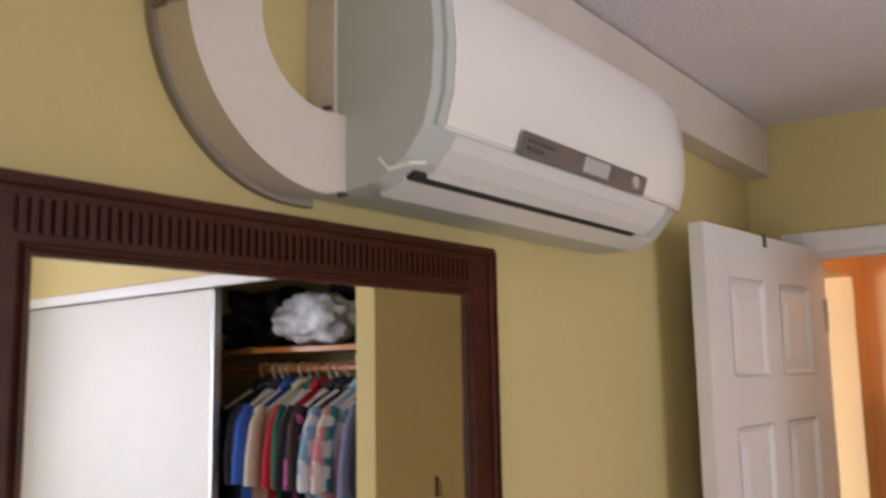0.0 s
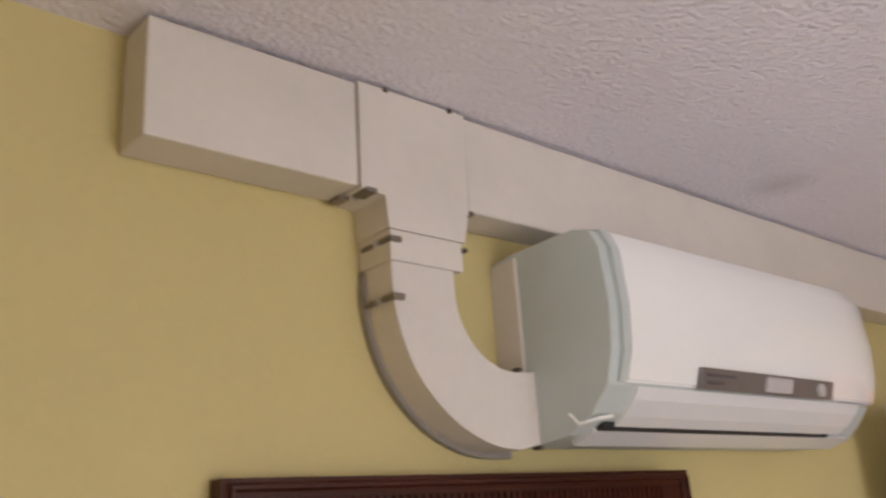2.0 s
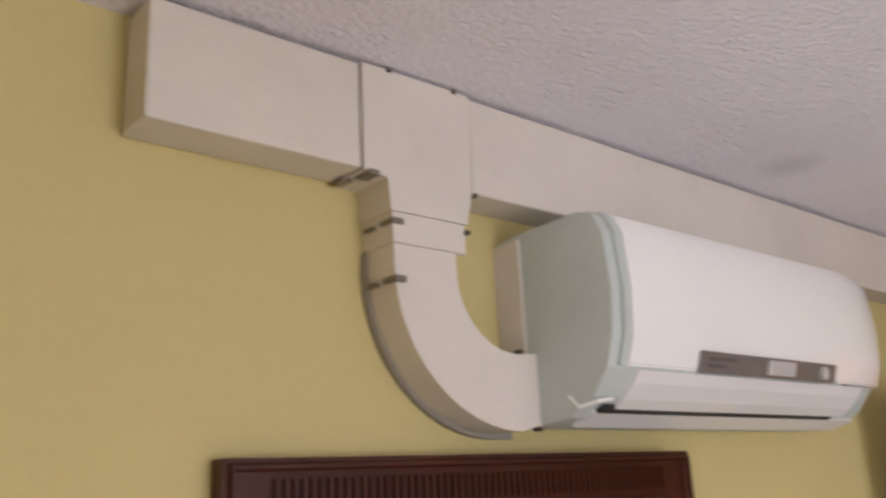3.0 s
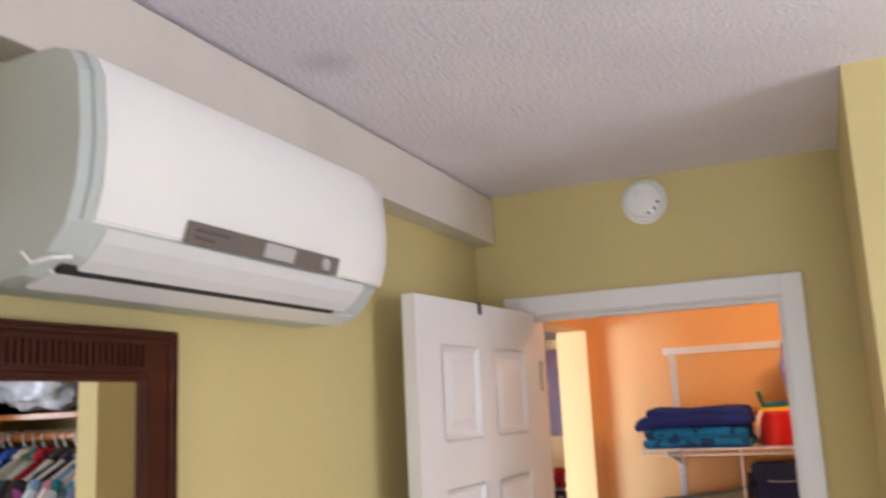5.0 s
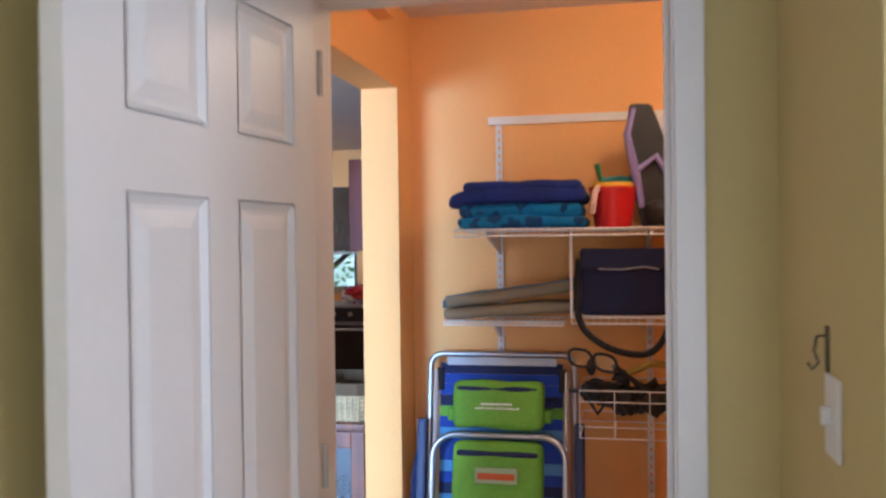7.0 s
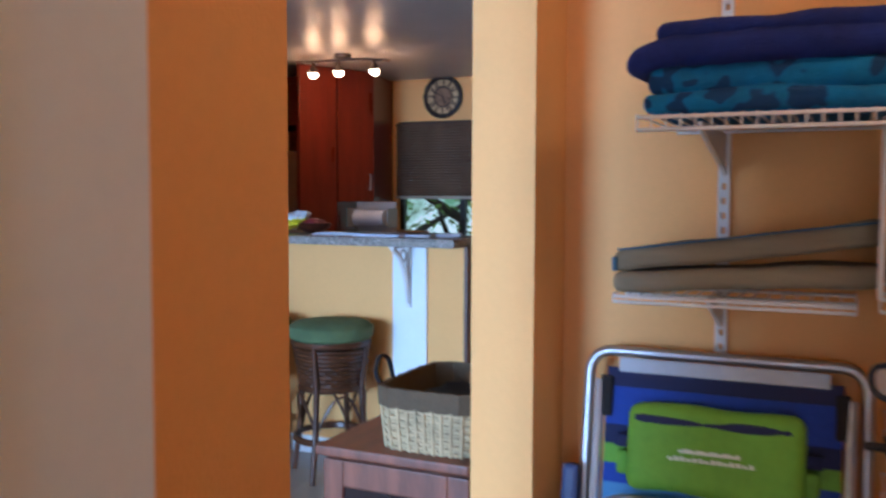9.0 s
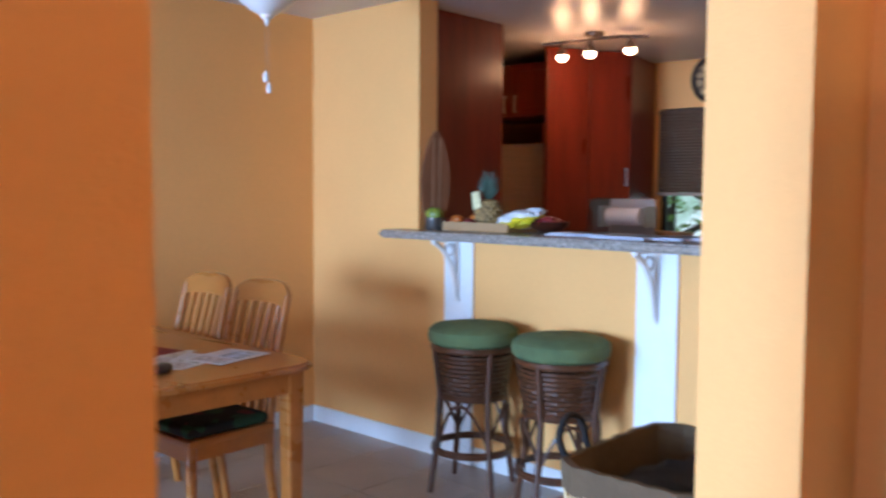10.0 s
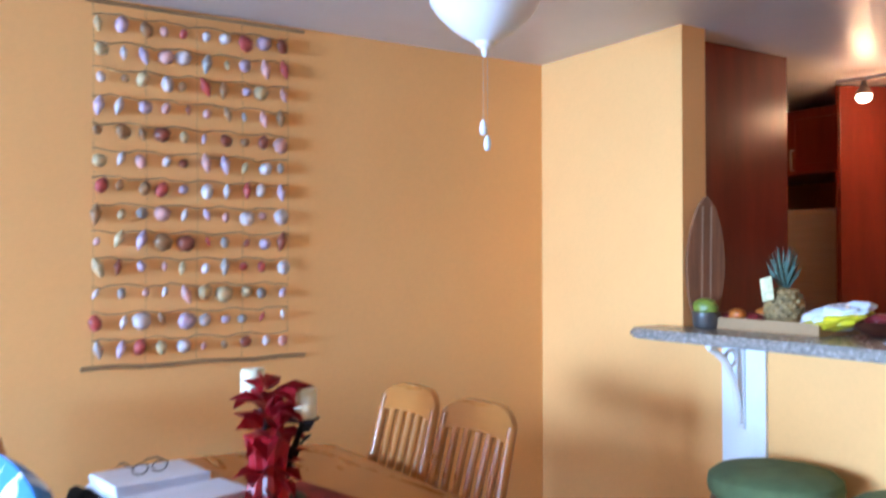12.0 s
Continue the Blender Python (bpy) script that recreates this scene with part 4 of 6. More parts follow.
def beach_chair():
    t = thing("beach_chair", "folded backpack beach chair in blue and green stripes", "beach chair", pose(4.335, -0.315, 0, 0, 9, 0))
    blue = colour("blue_chair_cloth", (0.008, 0.045, 0.33), 0.7, var=0.2, bump=0.2)
    sky_b = colour("light_blue_stripe", (0.10, 0.28, 0.55), 0.7)
    lime = colour("lime_green_cloth", (0.16, 0.38, 0.03), 0.7, var=0.2, scale=6, bump=0.25, bump_scale=25)
    navy = colour("navy_webbing", (0.012, 0.018, 0.075), 0.8)

    def hoop(w, z0, z1, x, r, tube_r):
        pts = [(x, w, z0)] + [(x, w - r + r * math.sin(a), z1 - r + r * math.cos(a)) for a in [math.pi / 2 * (1 - i / 6) for i in range(7)]]
        pts += [(x, -w + r - r * math.sin(a), z1 - r + r * math.cos(a)) for a in [math.pi / 2 * (i / 6) for i in range(7)]] + [(x, -w, z0)]
        return tube(B(), pts, tube_r, 10)

    part("back_frame", hoop(0.285, 0.06, 1.075, 0.0, 0.05, 0.012), ALU, t, "bare aluminium tube frame", True)
    part("front_frame", hoop(0.255, 0.05, 0.765, -0.075, 0.09, 0.012), ALU, t, "bare aluminium tube frame", True)
    for s in (-1, 1):
        part("side_tube", tube(B(), [(-0.02, s * 0.255, 1.01), (-0.028, s * 0.255, 0.72), (-0.03, s * 0.27, 0.3)], 0.011, 8), ALU, t, smooth=True)
        # the dark shadow at the chair's side is put into the armrest colour
        part("armrest", box(B(), -0.055, s * 0.305 - 0.019, 0.36, -0.02, s * 0.305 + 0.019, 0.82, 0.01), colour("shadow_darkened_plastic", (0.02, 0.03, 0.10), 0.5), t)
        part("joint", box(B(), -0.03, s * 0.24 - 0.014, 0.93, 0.0, s * 0.24 + 0.014, 1.02, 0.006), BLACK, t)
    z = 0.20
    k = 0
    pattern = [blue, sky_b, blue, lime, navy, lime, blue, sky_b, navy, blue, sky_b, blue]
    while z < 1.0:
        hgt = 0.042
        part("stripe", box(B(), -0.018, -0.24, z, -0.010, 0.24, z + hgt - 0.0005), (blue, navy)[k % 3 == 1] if z > 0.85 else pattern[k % len(pattern)], t)
        z += hgt
        k += 1
    part("top_hem", box(B(), -0.022, -0.215, z - 0.01, -0.006, 0.215, z + 0.022, 0.004), colour("pale_hem", (0.5, 0.55, 0.62), 0.7), t)
    bm = B()
    soft(bm, -0.105, -0.175, 0.790, -0.02, 0.175, 0.972, 0.028, 12)
    for v in bm.verts:
        v.co.x += 0.006 * noise.noise(v.co * 14)
        v.co.z += 0.012 * noise.noise(Vector((0, v.co.y * 6, v.co.z * 4)))
    head = part("headrest", bm, lime, t, "lime green padded headrest", True)
    part("top_band", soft(B(), -0.107, -0.160, 0.930, -0.04, 0.160, 0.952, 0.010, 6), navy, head, smooth=True)
    for s in (-1, 1):
        part("loop", box(B(), -0.06, s * 0.19 - 0.017, 0.872, -0.02, s * 0.19 + 0.017, 0.898, 0.003), navy, head)
        part("tab", soft(B(), -0.07, s * 0.186 - 0.016, 0.815, -0.02, s * 0.186 + 0.016, 0.866, 0.01, 5), lime, head, smooth=True)
    bm = B()
    for kk, (ya, yb, zz) in enumerate(((0.065, -0.055, 0.880), (0.085, -0.085, 0.864))):
        for i in range(14):
            y = ya + (yb - ya) * i / 14
            box(bm, -0.1095, y - 0.009, zz, -0.1035, y, zz + (0.008 if i % 3 else 0.0055))
    part("print", bm, colour("white_print", (0.75, 0.8, 0.7), 0.6), head)
    bm = B()
    soft(bm, -0.110, -0.172, 0.30, -0.022, 0.172, 0.745, 0.032, 14)
    for v in bm.verts:
        v.co.x += 0.02 * noise.noise(v.co * 6)
    pouch = part("pouch", bm, lime, t, "lime green zipped storage pouch", True)
    part("flap_band", soft(B(), -0.116, -0.155, 0.688, -0.04, 0.155, 0.712, 0.010, 6), navy, pouch, smooth=True)
    part("badge", box(B(), -0.126, -0.080, 0.592, -0.10, 0.080, 0.650, 0.003), colour("pale_green_badge", (0.35, 0.45, 0.25), 0.6), pouch)
    part("badge_bar", box(B(), -0.1285, -0.070, 0.606, -0.112, 0.070, 0.630, 0.002), colour("orange_badge", (0.55, 0.10, 0.02), 0.6), pouch)
    part("strap", tube(B(), [(-0.02, 0.30, 0.80), (-0.03, 0.335, 0.6), (-0.02, 0.345, 0.35), (-0.02, 0.33, 0.1)], 0.012, 8), navy, t, smooth=True)


def hall_line_cover():
    t = thing("pipe_cover", "orange painted pipe cover along the hall ceiling", "pipe cover")
    part("channel", box(B(), 3.006, -0.008, 2.30, 4.10, 0.0565, 2.4245, 0.004), ORANGE, t)


shelf_system()
towels()
bucket()
beach_gear()
beach_chair()
hall_line_cover()


def hall_lamp():
    t = thing("ceiling_lamp", "small round warm ceiling lamp in the hall", "ceiling light", pose(3.66, -1.05, 0))
    part("base", lathe(B(), [(0.11, 2.4245), (0.11, 2.405), (0.09, 2.40)], seg=28), WHITE, t, smooth=True)
    part("shade", lathe(B(), [(0.10, 2.40), (0.095, 2.37), (0.06, 2.345), (0.01, 2.338)], seg=28), glowing("warm_lit_glass", (1.0, 0.62, 0.30), 4), t, "warm lit glass shade", True)
    lamp = new("hall_bulb_light", bpy.data.lights.new("hall_bulb_light", "POINT"))
    lamp.data.energy, lamp.data.color, lamp.data.shadow_soft_size = 18, (1.0, 0.70, 0.42), 0.06
    lamp.location = (3.66, -1.05, 2.24)


hall_lamp()

# ---- dining room ----
def dining_table():
    t = thing("dining_table", "golden oak dining table with rounded corners and square legs", "table")
    x0, x1, y0, y1 = 4.42, 5.30, 2.19, 3.62
    c = 0.10
    out = [(x0, y0 + c), (x0 + 0.03, y0 + 0.03), (x0 + c, y0), (x1 - c, y0), (x1 - 0.03, y0 + 0.03), (x1, y0 + c), (x1, y1 - c), (x1 - 0.03, y1 - 0.03), (x1 - c, y1), (x0 + c, y1), (x0 + 0.03, y1 - 0.03), (x0, y1 - c)]
    bm = prism(B(), out, "z", 0.725, 0.755)
    bmesh.ops.bevel(bm, geom=[e for e in bm.edges if abs(e.verts[0].co.z - e.verts[1].co.z) < 1e-4], offset=0.008, segments=3, affect="EDGES")
    part("tabletop", bm, OAK, t, smooth=True)
    for a in ((x0 + 0.10, y0 + 0.055, x1 - 0.10, y0 + 0.08), (x0 + 0.10, y1 - 0.08, x1 - 0.10, y1 - 0.055), (x0 + 0.055, y0 + 0.10, x0 + 0.08, y1 - 0.10), (x1 - 0.08, y0 + 0.10, x1 - 0.055, y1 - 0.10)):
        part("apron", box(B(), a[0], a[1], 0.64, a[2], a[3], 0.7245, 0.003), OAK, t)
    for x in (x0 + 0.085, x1 - 0.085):
        for y in (y0 + 0.085, y1 - 0.085):
            bm = box(B(), x - 0.036, y - 0.036, 0, x + 0.036, y + 0.036, 0.7245, 0.012)
            for v in bm.verts:
                if v.co.z < 0.3:
                    v.co.x = x + (v.co.x - x) * 0.8
                    v.co.y = y + (v.co.y - y) * 0.8
            part("leg", bm, OAK, t)


PAD = material("dark_floral_pad", (0.02, 0.035, 0.035), 0.95, var=0.95, scale=14, bump=0.3)


pn, pl = PAD.node_tree.nodes, PAD.node_tree.links
pad_at, pad_cells, pad_ramp = pn.new("ShaderNodeTexCoord"), pn.new("ShaderNodeTexVoronoi"), pn.new("ShaderNodeValToRGB")
pad_cells.inputs["Scale"].default_value = 16
pad_ramp.color_ramp.interpolation = "CONSTANT"
for at, tone in ((0.0, (0.008, 0.010, 0.012)), (0.5, (0.015, 0.06, 0.035)), (0.68, (0.01, 0.012, 0.02)), (0.82, (0.16, 0.015, 0.03)), (0.92, (0.06, 0.16, 0.12))):
    stop = pad_ramp.color_ramp.elements[0] if at == 0.0 else pad_ramp.color_ramp.elements.new(at)
    stop.color = (*tone, 1)
pad_ramp.color_ramp.elements[-1].color = (0.06, 0.16, 0.12, 1)
pl.new(pad_at.outputs["Object"], pad_cells.inputs["Vector"])
pl.new(pad_cells.outputs["Color"], pad_ramp.inputs[0])
pl.new(pad_ramp.outputs[0], pn["Principled BSDF"].inputs["Base Color"])


def dining_chair():
    t = thing("dining_chair", "golden oak slat-back dining chair with a dark floral pad", "chair", group="chairs round the dining table")

    def back(z):
        return 0.195 + 0.115 * max(0, (z - 0.45) / 0.55) ** 1.3

    bm = box(B(), -0.21, -0.215, 0.415, 0.20, 0.215, 0.445, 0.010)
    part("seat", bm, OAK, t)
    bm = B()
    soft(bm, -0.20, -0.20, 0.4455, 0.18, 0.20, 0.490, 0.018)
    part("seat_pad", bm, PAD, t, "dark green and black floral seat pad", True)
    for s in (-1, 1):
        part("front_leg", rod(B(), (-0.185, s * 0.19, 0), (-0.185, s * 0.19, 0.4145), 0.018, 0.022, 12), OAK, t, smooth=True)
        pts = [(0.235, s * 0.175, 0)] + [(back(z), s * (0.172 + 0.006 * math.sin(z * 3)), z) for z in (0.25, 0.45, 0.6, 0.75, 0.88, 0.955)]
        part("back_post", tube(B(), pts, [0.018, 0.020, 0.022, 0.021, 0.019, 0.018, 0.017], 10), OAK, t, smooth=True)
        part("side_rail", box(B(), -0.18, s * 0.19 - 0.011, 0.36, 0.19, s * 0.19 + 0.011, 0.4145, 0.003), OAK, t)
    bm = B()
    rows = []
    for k in range(17):
        u = k / 8 - 1
        y = u * 0.186
        zt = 1.012 - 0.048 * abs(u) ** 4
        zb = 0.905 + 0.016 * (1 - u * u)
        bow = 0.020 * (1 - u * u)
        rows.append([bm.verts.new((back(z) + bow + d, y, z)) for z, d in ((zb, -0.012), (zt, -0.010), (zt, 0.010), (zb, 0.012))])
    for a, b in zip(rows, rows[1:]):
        for k in range(4):
            bm.faces.new((a[k], a[(k + 1) % 4], b[(k + 1) % 4], b[k]))
    bm.faces.new(rows[0])
    bm.faces.new(list(reversed(rows[-1])))
    bmesh.ops.bevel(bm, geom=[e for e in bm.edges if e.is_manifold and e.calc_face_angle(0) > 0.8], offset=0.005, segments=2, affect="EDGES")
    part("crest_rail", bm, OAK, t, smooth=True)
    for k in range(5):
        y = (k - 2) * 0.056
        bow = 0.018 * (1 - (y / 0.2) ** 2)
        bm = B()
        pts = [(back(z) + bow * (z - 0.45) / 0.5, y * (1 + 0.1 * (z - 0.45)), z) for z in (0.455, 0.56, 0.68, 0.80, 0.915)]
        tube(bm, pts, 0.012, 8)
        for v in bm.verts:
            v.co.y = y + (v.co.y - y) * 1.15
        part("slat", bm, OAK, t, smooth=True)
    part("lower_rail", box(B(), 0.185, -0.185, 0.425, 0.21, 0.185, 0.47, 0.004), OAK, t)
    part("front_rail", box(B(), -0.20, -0.18, 0.36, -0.178, 0.18, 0.4145, 0.003), OAK, t)
    t.matrix_basis = pose(5.135, 3.195, 0)
    copy_thing(t, pose(5.135, 2.755, 0, 0, 0, 2))
    copy_thing(t, pose(4.339, 3.53, 0, 0, 0, 195))
    copy_thing(t, pose(4.368, 2.593, 0, 0, 0, 187))


def shirt_and_bag():
    cloth = material("blue_white_floral_cloth", (0.10, 0.30, 0.62), 0.85, var=0.25, scale=6, bump=0.2)
    nt = cloth.node_tree
    n, l = nt.nodes, nt.links
    tc = n.new("ShaderNodeTexCoord")
    vo = n.new("ShaderNodeTexVoronoi")
    vo.inputs["Scale"].default_value = 21
    wob = n.new("ShaderNodeTexNoise")
    wob.inputs["Scale"].default_value = 28
    mixv = n.new("ShaderNodeVectorMath")
    mixv.operation = "MULTIPLY_ADD"
    mixv.inputs[1].default_value = (0.07, 0.07, 0.07)
    l.new(tc.outputs["Object"], wob.inputs["Vector"])
    l.new(wob.outputs["Color"], mixv.inputs[0])
    l.new(tc.outputs["Object"], mixv.inputs[2])
    squash = n.new("ShaderNodeMapping")
    squash.inputs["Scale"].default_value = (1, 1, 0.6)
    l.new(mixv.outputs[0], squash.inputs[0])
    l.new(squash.outputs[0], vo.inputs["Vector"])
    rp = n.new("ShaderNodeValToRGB")
    rp.color_ramp.elements[0].position, rp.color_ramp.elements[1].position = 0.38, 0.43
    rp.color_ramp.elements[0].color, rp.color_ramp.elements[1].color = (0.72, 0.80, 0.86, 1), (0.06, 0.22, 0.55, 1)
    l.new(vo.outputs["Distance"], rp.inputs[0])
    l.new(rp.outputs[0], n["Principled BSDF"].inputs["Base Color"])
    t = thing("aloha_shirt", "blue and white floral shirt draped over a chair back", "shirt", pose(4.048, 2.553, 0, 0, 0, 7))
    bm = B()
    rows = []
    for i in range(25):
        f = i / 24 * 2 - 1
        line = []
        for k in range(15):
            u = k / 14 * 2 - 1
            drop = abs(f) ** 1.0 * (0.55 if f < 0 else 0.42)
            z = 1.052 - 0.050 * abs(u) ** 2.6 - drop
            x = -0.006 - (0.042 if f < 0 else -0.042) * min(1, abs(f) * 15) + 0.19 * drop
            x += 0.007 * math.sin(9 * u + 4 * f) * abs(f) + 0.012 * u * u
            x += (0.040 if f < 0 else -0.034) * max(0, abs(u) - 0.84) / 0.16 * min(1, abs(f) * 15)
            line.append(bm.verts.new((x, u * (0.222 + 0.012 * math.sin(5 * f)), z)))
        rows.append(line)
    for a, b in zip(rows, rows[1:]):
        for k in range(14):
            bm.faces.new((a[k], a[k + 1], b[k + 1], b[k]))
    ob = part("cloth", bm, cloth, t, smooth=True)
    so = ob.modifiers.new("thickness", "SOLIDIFY")
    so.thickness = 0.004
    ink = colour("black_cloth", (0.008, 0.008, 0.011), 0.9, var=0.3, scale=8, bump=0.3, bump_scale=40)
    t = thing("jacket", "black jacket hanging down beside the chair back", "jacket")
    part("cloth", blob(B(), 4.01, 2.83, 0.56, 0.05, 0.10, 0.20, 4, 0.35, 0.85), ink, t, smooth=True)
    part("sleeve", tube(B(), [(4.02, 2.76, 0.70), (3.99, 2.84, 0.55), (4.00, 2.88, 0.38)], [0.03, 0.045, 0.04], 10), ink, t, smooth=True)
    t = thing("backpack", "black cloth backpack sitting on the chair seat", "backpack")
    part("body", blob(B(), 4.215, 2.575, 0.70, 0.085, 0.15, 0.21, 4, 0.35, 0.8), ink, t, smooth=True)
    part("pocket", blob(B(), 4.31, 2.50, 0.60, 0.05, 0.11, 0.105, 3, 0.3, 0.8), ink, t, smooth=True)
    part("strap", tube(B(), [(4.19, 2.66, 0.88), (4.22, 2.58, 0.935), (4.27, 2.52, 0.90), (4.315, 2.49, 0.75)], 0.018, 8), ink, t, smooth=True)
    part("lining", blob(B(), 4.22, 2.575, 0.895, 0.02, 0.03, 0.035, 3, 0.3), colour("pale_blue_lining", (0.35, 0.5, 0.7), 0.7), t, smooth=True)


def table_things():
    Z = 0.7555
    paper = colour("white_paper", (0.72, 0.74, 0.82), 0.8, var=0.06, scale=9)
    t = thing("placemat", "red woven placemat lying under the flowers", "placemat", pose(4.80, 2.88, Z, 0, 0, 12))
    part("cloth", box(B(), -0.22, -0.20, 0, 0.20, 0.17, 0.004, 0.002), colour("red_mat_cloth", (0.25, 0.03, 0.03), 0.9, var=0.5, scale=12), t)
    t = thing("laptop", "closed brown-grey laptop lying on the table", "laptop", pose(4.60, 2.66, Z, 0, 0, 22))
    dark = colour("brown_grey_metal", (0.10, 0.085, 0.075), 0.4, metal=0.4)
    part("base", box(B(), -0.165, -0.115, 0.002, 0.165, 0.115, 0.013, 0.004), dark, t)
    part("lid", box(B(), -0.165, -0.115, 0.0135, 0.165, 0.115, 0.021, 0.003), dark, t)
    part("emblem", rod(B(), (0, 0, 0.0205), (0, 0, 0.0215), 0.02, seg=20), STEEL, t)
    t = thing("computer_mouse", "black computer mouse on the table", "mouse", pose(4.765, 2.43, Z, 0, 0, 30))
    part("shell", blob(B(), 0, 0, 0.014, 0.052, 0.030, 0.018, 3, 0, 0.8), colour("black_plastic", (0.02, 0.02, 0.03), 0.3), t, smooth=True)
    for k, (x, y, r, tint) in enumerate(((4.93, 2.56, 20, (0.55, 0.58, 0.66)), (5.09, 2.52, 14, (0.40, 0.47, 0.60)), (4.90, 2.70, 40, (0.62, 0.55, 0.50)))):
        t = thing("printed_sheet", "printed paper sheet with coloured pictures on the table", "paper", pose(x, y, Z + 0.001 * k, 0, 0, r), group="papers on the table")
        part("sheet", box(B(), -0.14, -0.105, 0, 0.14, 0.105, 0.0009), paper, t)
        part("picture", box(B(), -0.02, -0.08, 0.0005, 0.11, 0.03, 0.0016), colour("print_tint", tint, 0.7, var=0.7, scale=18), t)
        part("text_block", box(B(), -0.12, -0.08, 0.0005, -0.035, 0.08, 0.0016), colour("grey_print", (0.55, 0.52, 0.55), 0.7, var=0.5, scale=40), t)
    t = thing("paper_stack", "stack of white papers and folders", "paper", pose(4.53, 3.27, Z, 0, 0, 8), group="paper stacks")
    rnd = random.Random(2)
    for k in range(6):
        part("folder", box(B(), -0.15 + rnd.uniform(-0.01, 0.01), -0.115, 0.0085 * k, 0.15, 0.115 + rnd.uniform(-0.01, 0.01), 0.0085 * k + 0.0075, 0.001), paper, t)
    t = thing("paper_stack", "low stack of white papers by the laptop", "paper", pose(4.585, 3.03, Z, 0, 0, 14), group="paper stacks")
    for k in range(4):
        part("folder", box(B(), -0.16 + rnd.uniform(-0.01, 0.01), -0.10, 0.008 * k, 0.16, 0.10 + rnd.uniform(-0.01, 0.01), 0.008 * k + 0.007, 0.001), paper, t)
    t = thing("eyeglasses", "dark folded eyeglasses lying on the papers", "glasses", pose(4.53, 3.26, Z + 0.052, 0, 0, 15))
    for s in (-1, 1):
        part("lens_rim", tube(B(), [(s * 0.033 + 0.026 * math.cos(a), 0, 0.016 + 0.017 * math.sin(a)) for a in [2 * math.pi * i / 14 for i in range(14)]], 0.0022, 6, True), BLACK, t)
        part("temple", tube(B(), [(s * 0.06, 0, 0.022), (s * 0.058, 0.06, 0.03), (s * 0.045, 0.12, 0.012)], 0.0022, 6), BLACK, t)

    t = thing("candle_holder", "dark twisted metal candle holder with pillar candles", "candle holder", pose(4.82, 2.91, Z + 0.004))
    iron = colour("dark_iron", (0.035, 0.035, 0.045), 0.45, metal=0.5)
    wax = colour("ivory_wax", (0.80, 0.72, 0.50), 0.5, var=0.06)
    part("foot", lathe(B(), [(0.075, 0), (0.075, 0.008), (0.03, 0.018), (0.012, 0.02)], seg=24), iron, t, smooth=True)
    for dx, dy, z in ((-0.055, 0.085, 0.295), (0.05, -0.06, 0.245)):
        pts = [(0.25 * dx * math.cos(3 * f) + dx * f, dy * f + 0.02 * math.sin(5 * f), 0.02 + (z - 0.02) * f) for f in [i / 8 for i in range(9)]]
        part("stem", tube(B(), pts, 0.009, 8), iron, t, smooth=True)
        part("dish", lathe(B(), [(0.012, z - 0.012), (0.045, z - 0.004), (0.046, z), (0.010, z)], dx, dy, 20), iron, t, smooth=True)
        for k in range(5):
            a = 1.3 * k
            bm = prism(B(), [(0, 0), (0.018, 0.03), (0, 0.07), (-0.018, 0.03)], "z", -0.0015, 0.0015)
            bm.transform(pose(dx * 0.7, dy * 0.7, 0.06 + 0.035 * k, 40, 10 * k, 75 * k))
            part("metal_leaf", bm, iron, t)
        part("candle", lathe(B(), [(0.034, z + 0.001), (0.036, z + 0.006), (0.036, z + 0.082), (0.032, z + 0.088), (0.012, z + 0.083), (0.001, z + 0.082)], dx, dy, 24), wax, t, "ivory pillar candle", True)

    t = thing("poinsettia", "red foil poinsettia flowers standing in red wrapping", "flowers", pose(4.775, 2.89, Z + 0.004))
    rnd = random.Random(5)
    bm = lathe(B(), [(0.055, 0), (0.062, 0.03), (0.050, 0.09), (0.058, 0.15), (0.070, 0.20), (0.050, 0.205)], seg=22, wobble=0.10)
    part("wrapping", bm, RED_LEAF, t, "crinkled red foil wrapping")
    for k in range(46):
        ring = k % 3
        a = rnd.uniform(0, 6.28)
        z = (0.09, 0.24, 0.315)[ring] + rnd.uniform(-0.05, 0.03)
        L = rnd.uniform(0.075, 0.125)
        bm = B()
        outline = [(0, 0, 0), (0.3, 0.20, 0.02), (0.6, 0.24, 0.015), (1, 0, -0.05), (0.6, -0.24, 0.015), (0.3, -0.20, 0.02)]
        mid = bm.verts.new((0.5 * L, 0, -0.010))
        vs = [bm.verts.new((x * L, y * L * 1.3, z_ * 0.6)) for x, y, z_ in outline]
        for i in range(6):
            bm.faces.new((mid, vs[i], vs[(i + 1) % 6]))
        ext = bmesh.ops.solidify(bm, geom=bm.faces[:], thickness=0.0015)
        bm.transform(pose(0.018 * math.cos(a), 0.018 * math.sin(a), z, rnd.uniform(-25, 25), rnd.uniform(-55, 15), math.degrees(a)))
        part("petal", bm, RED_LEAF, t)


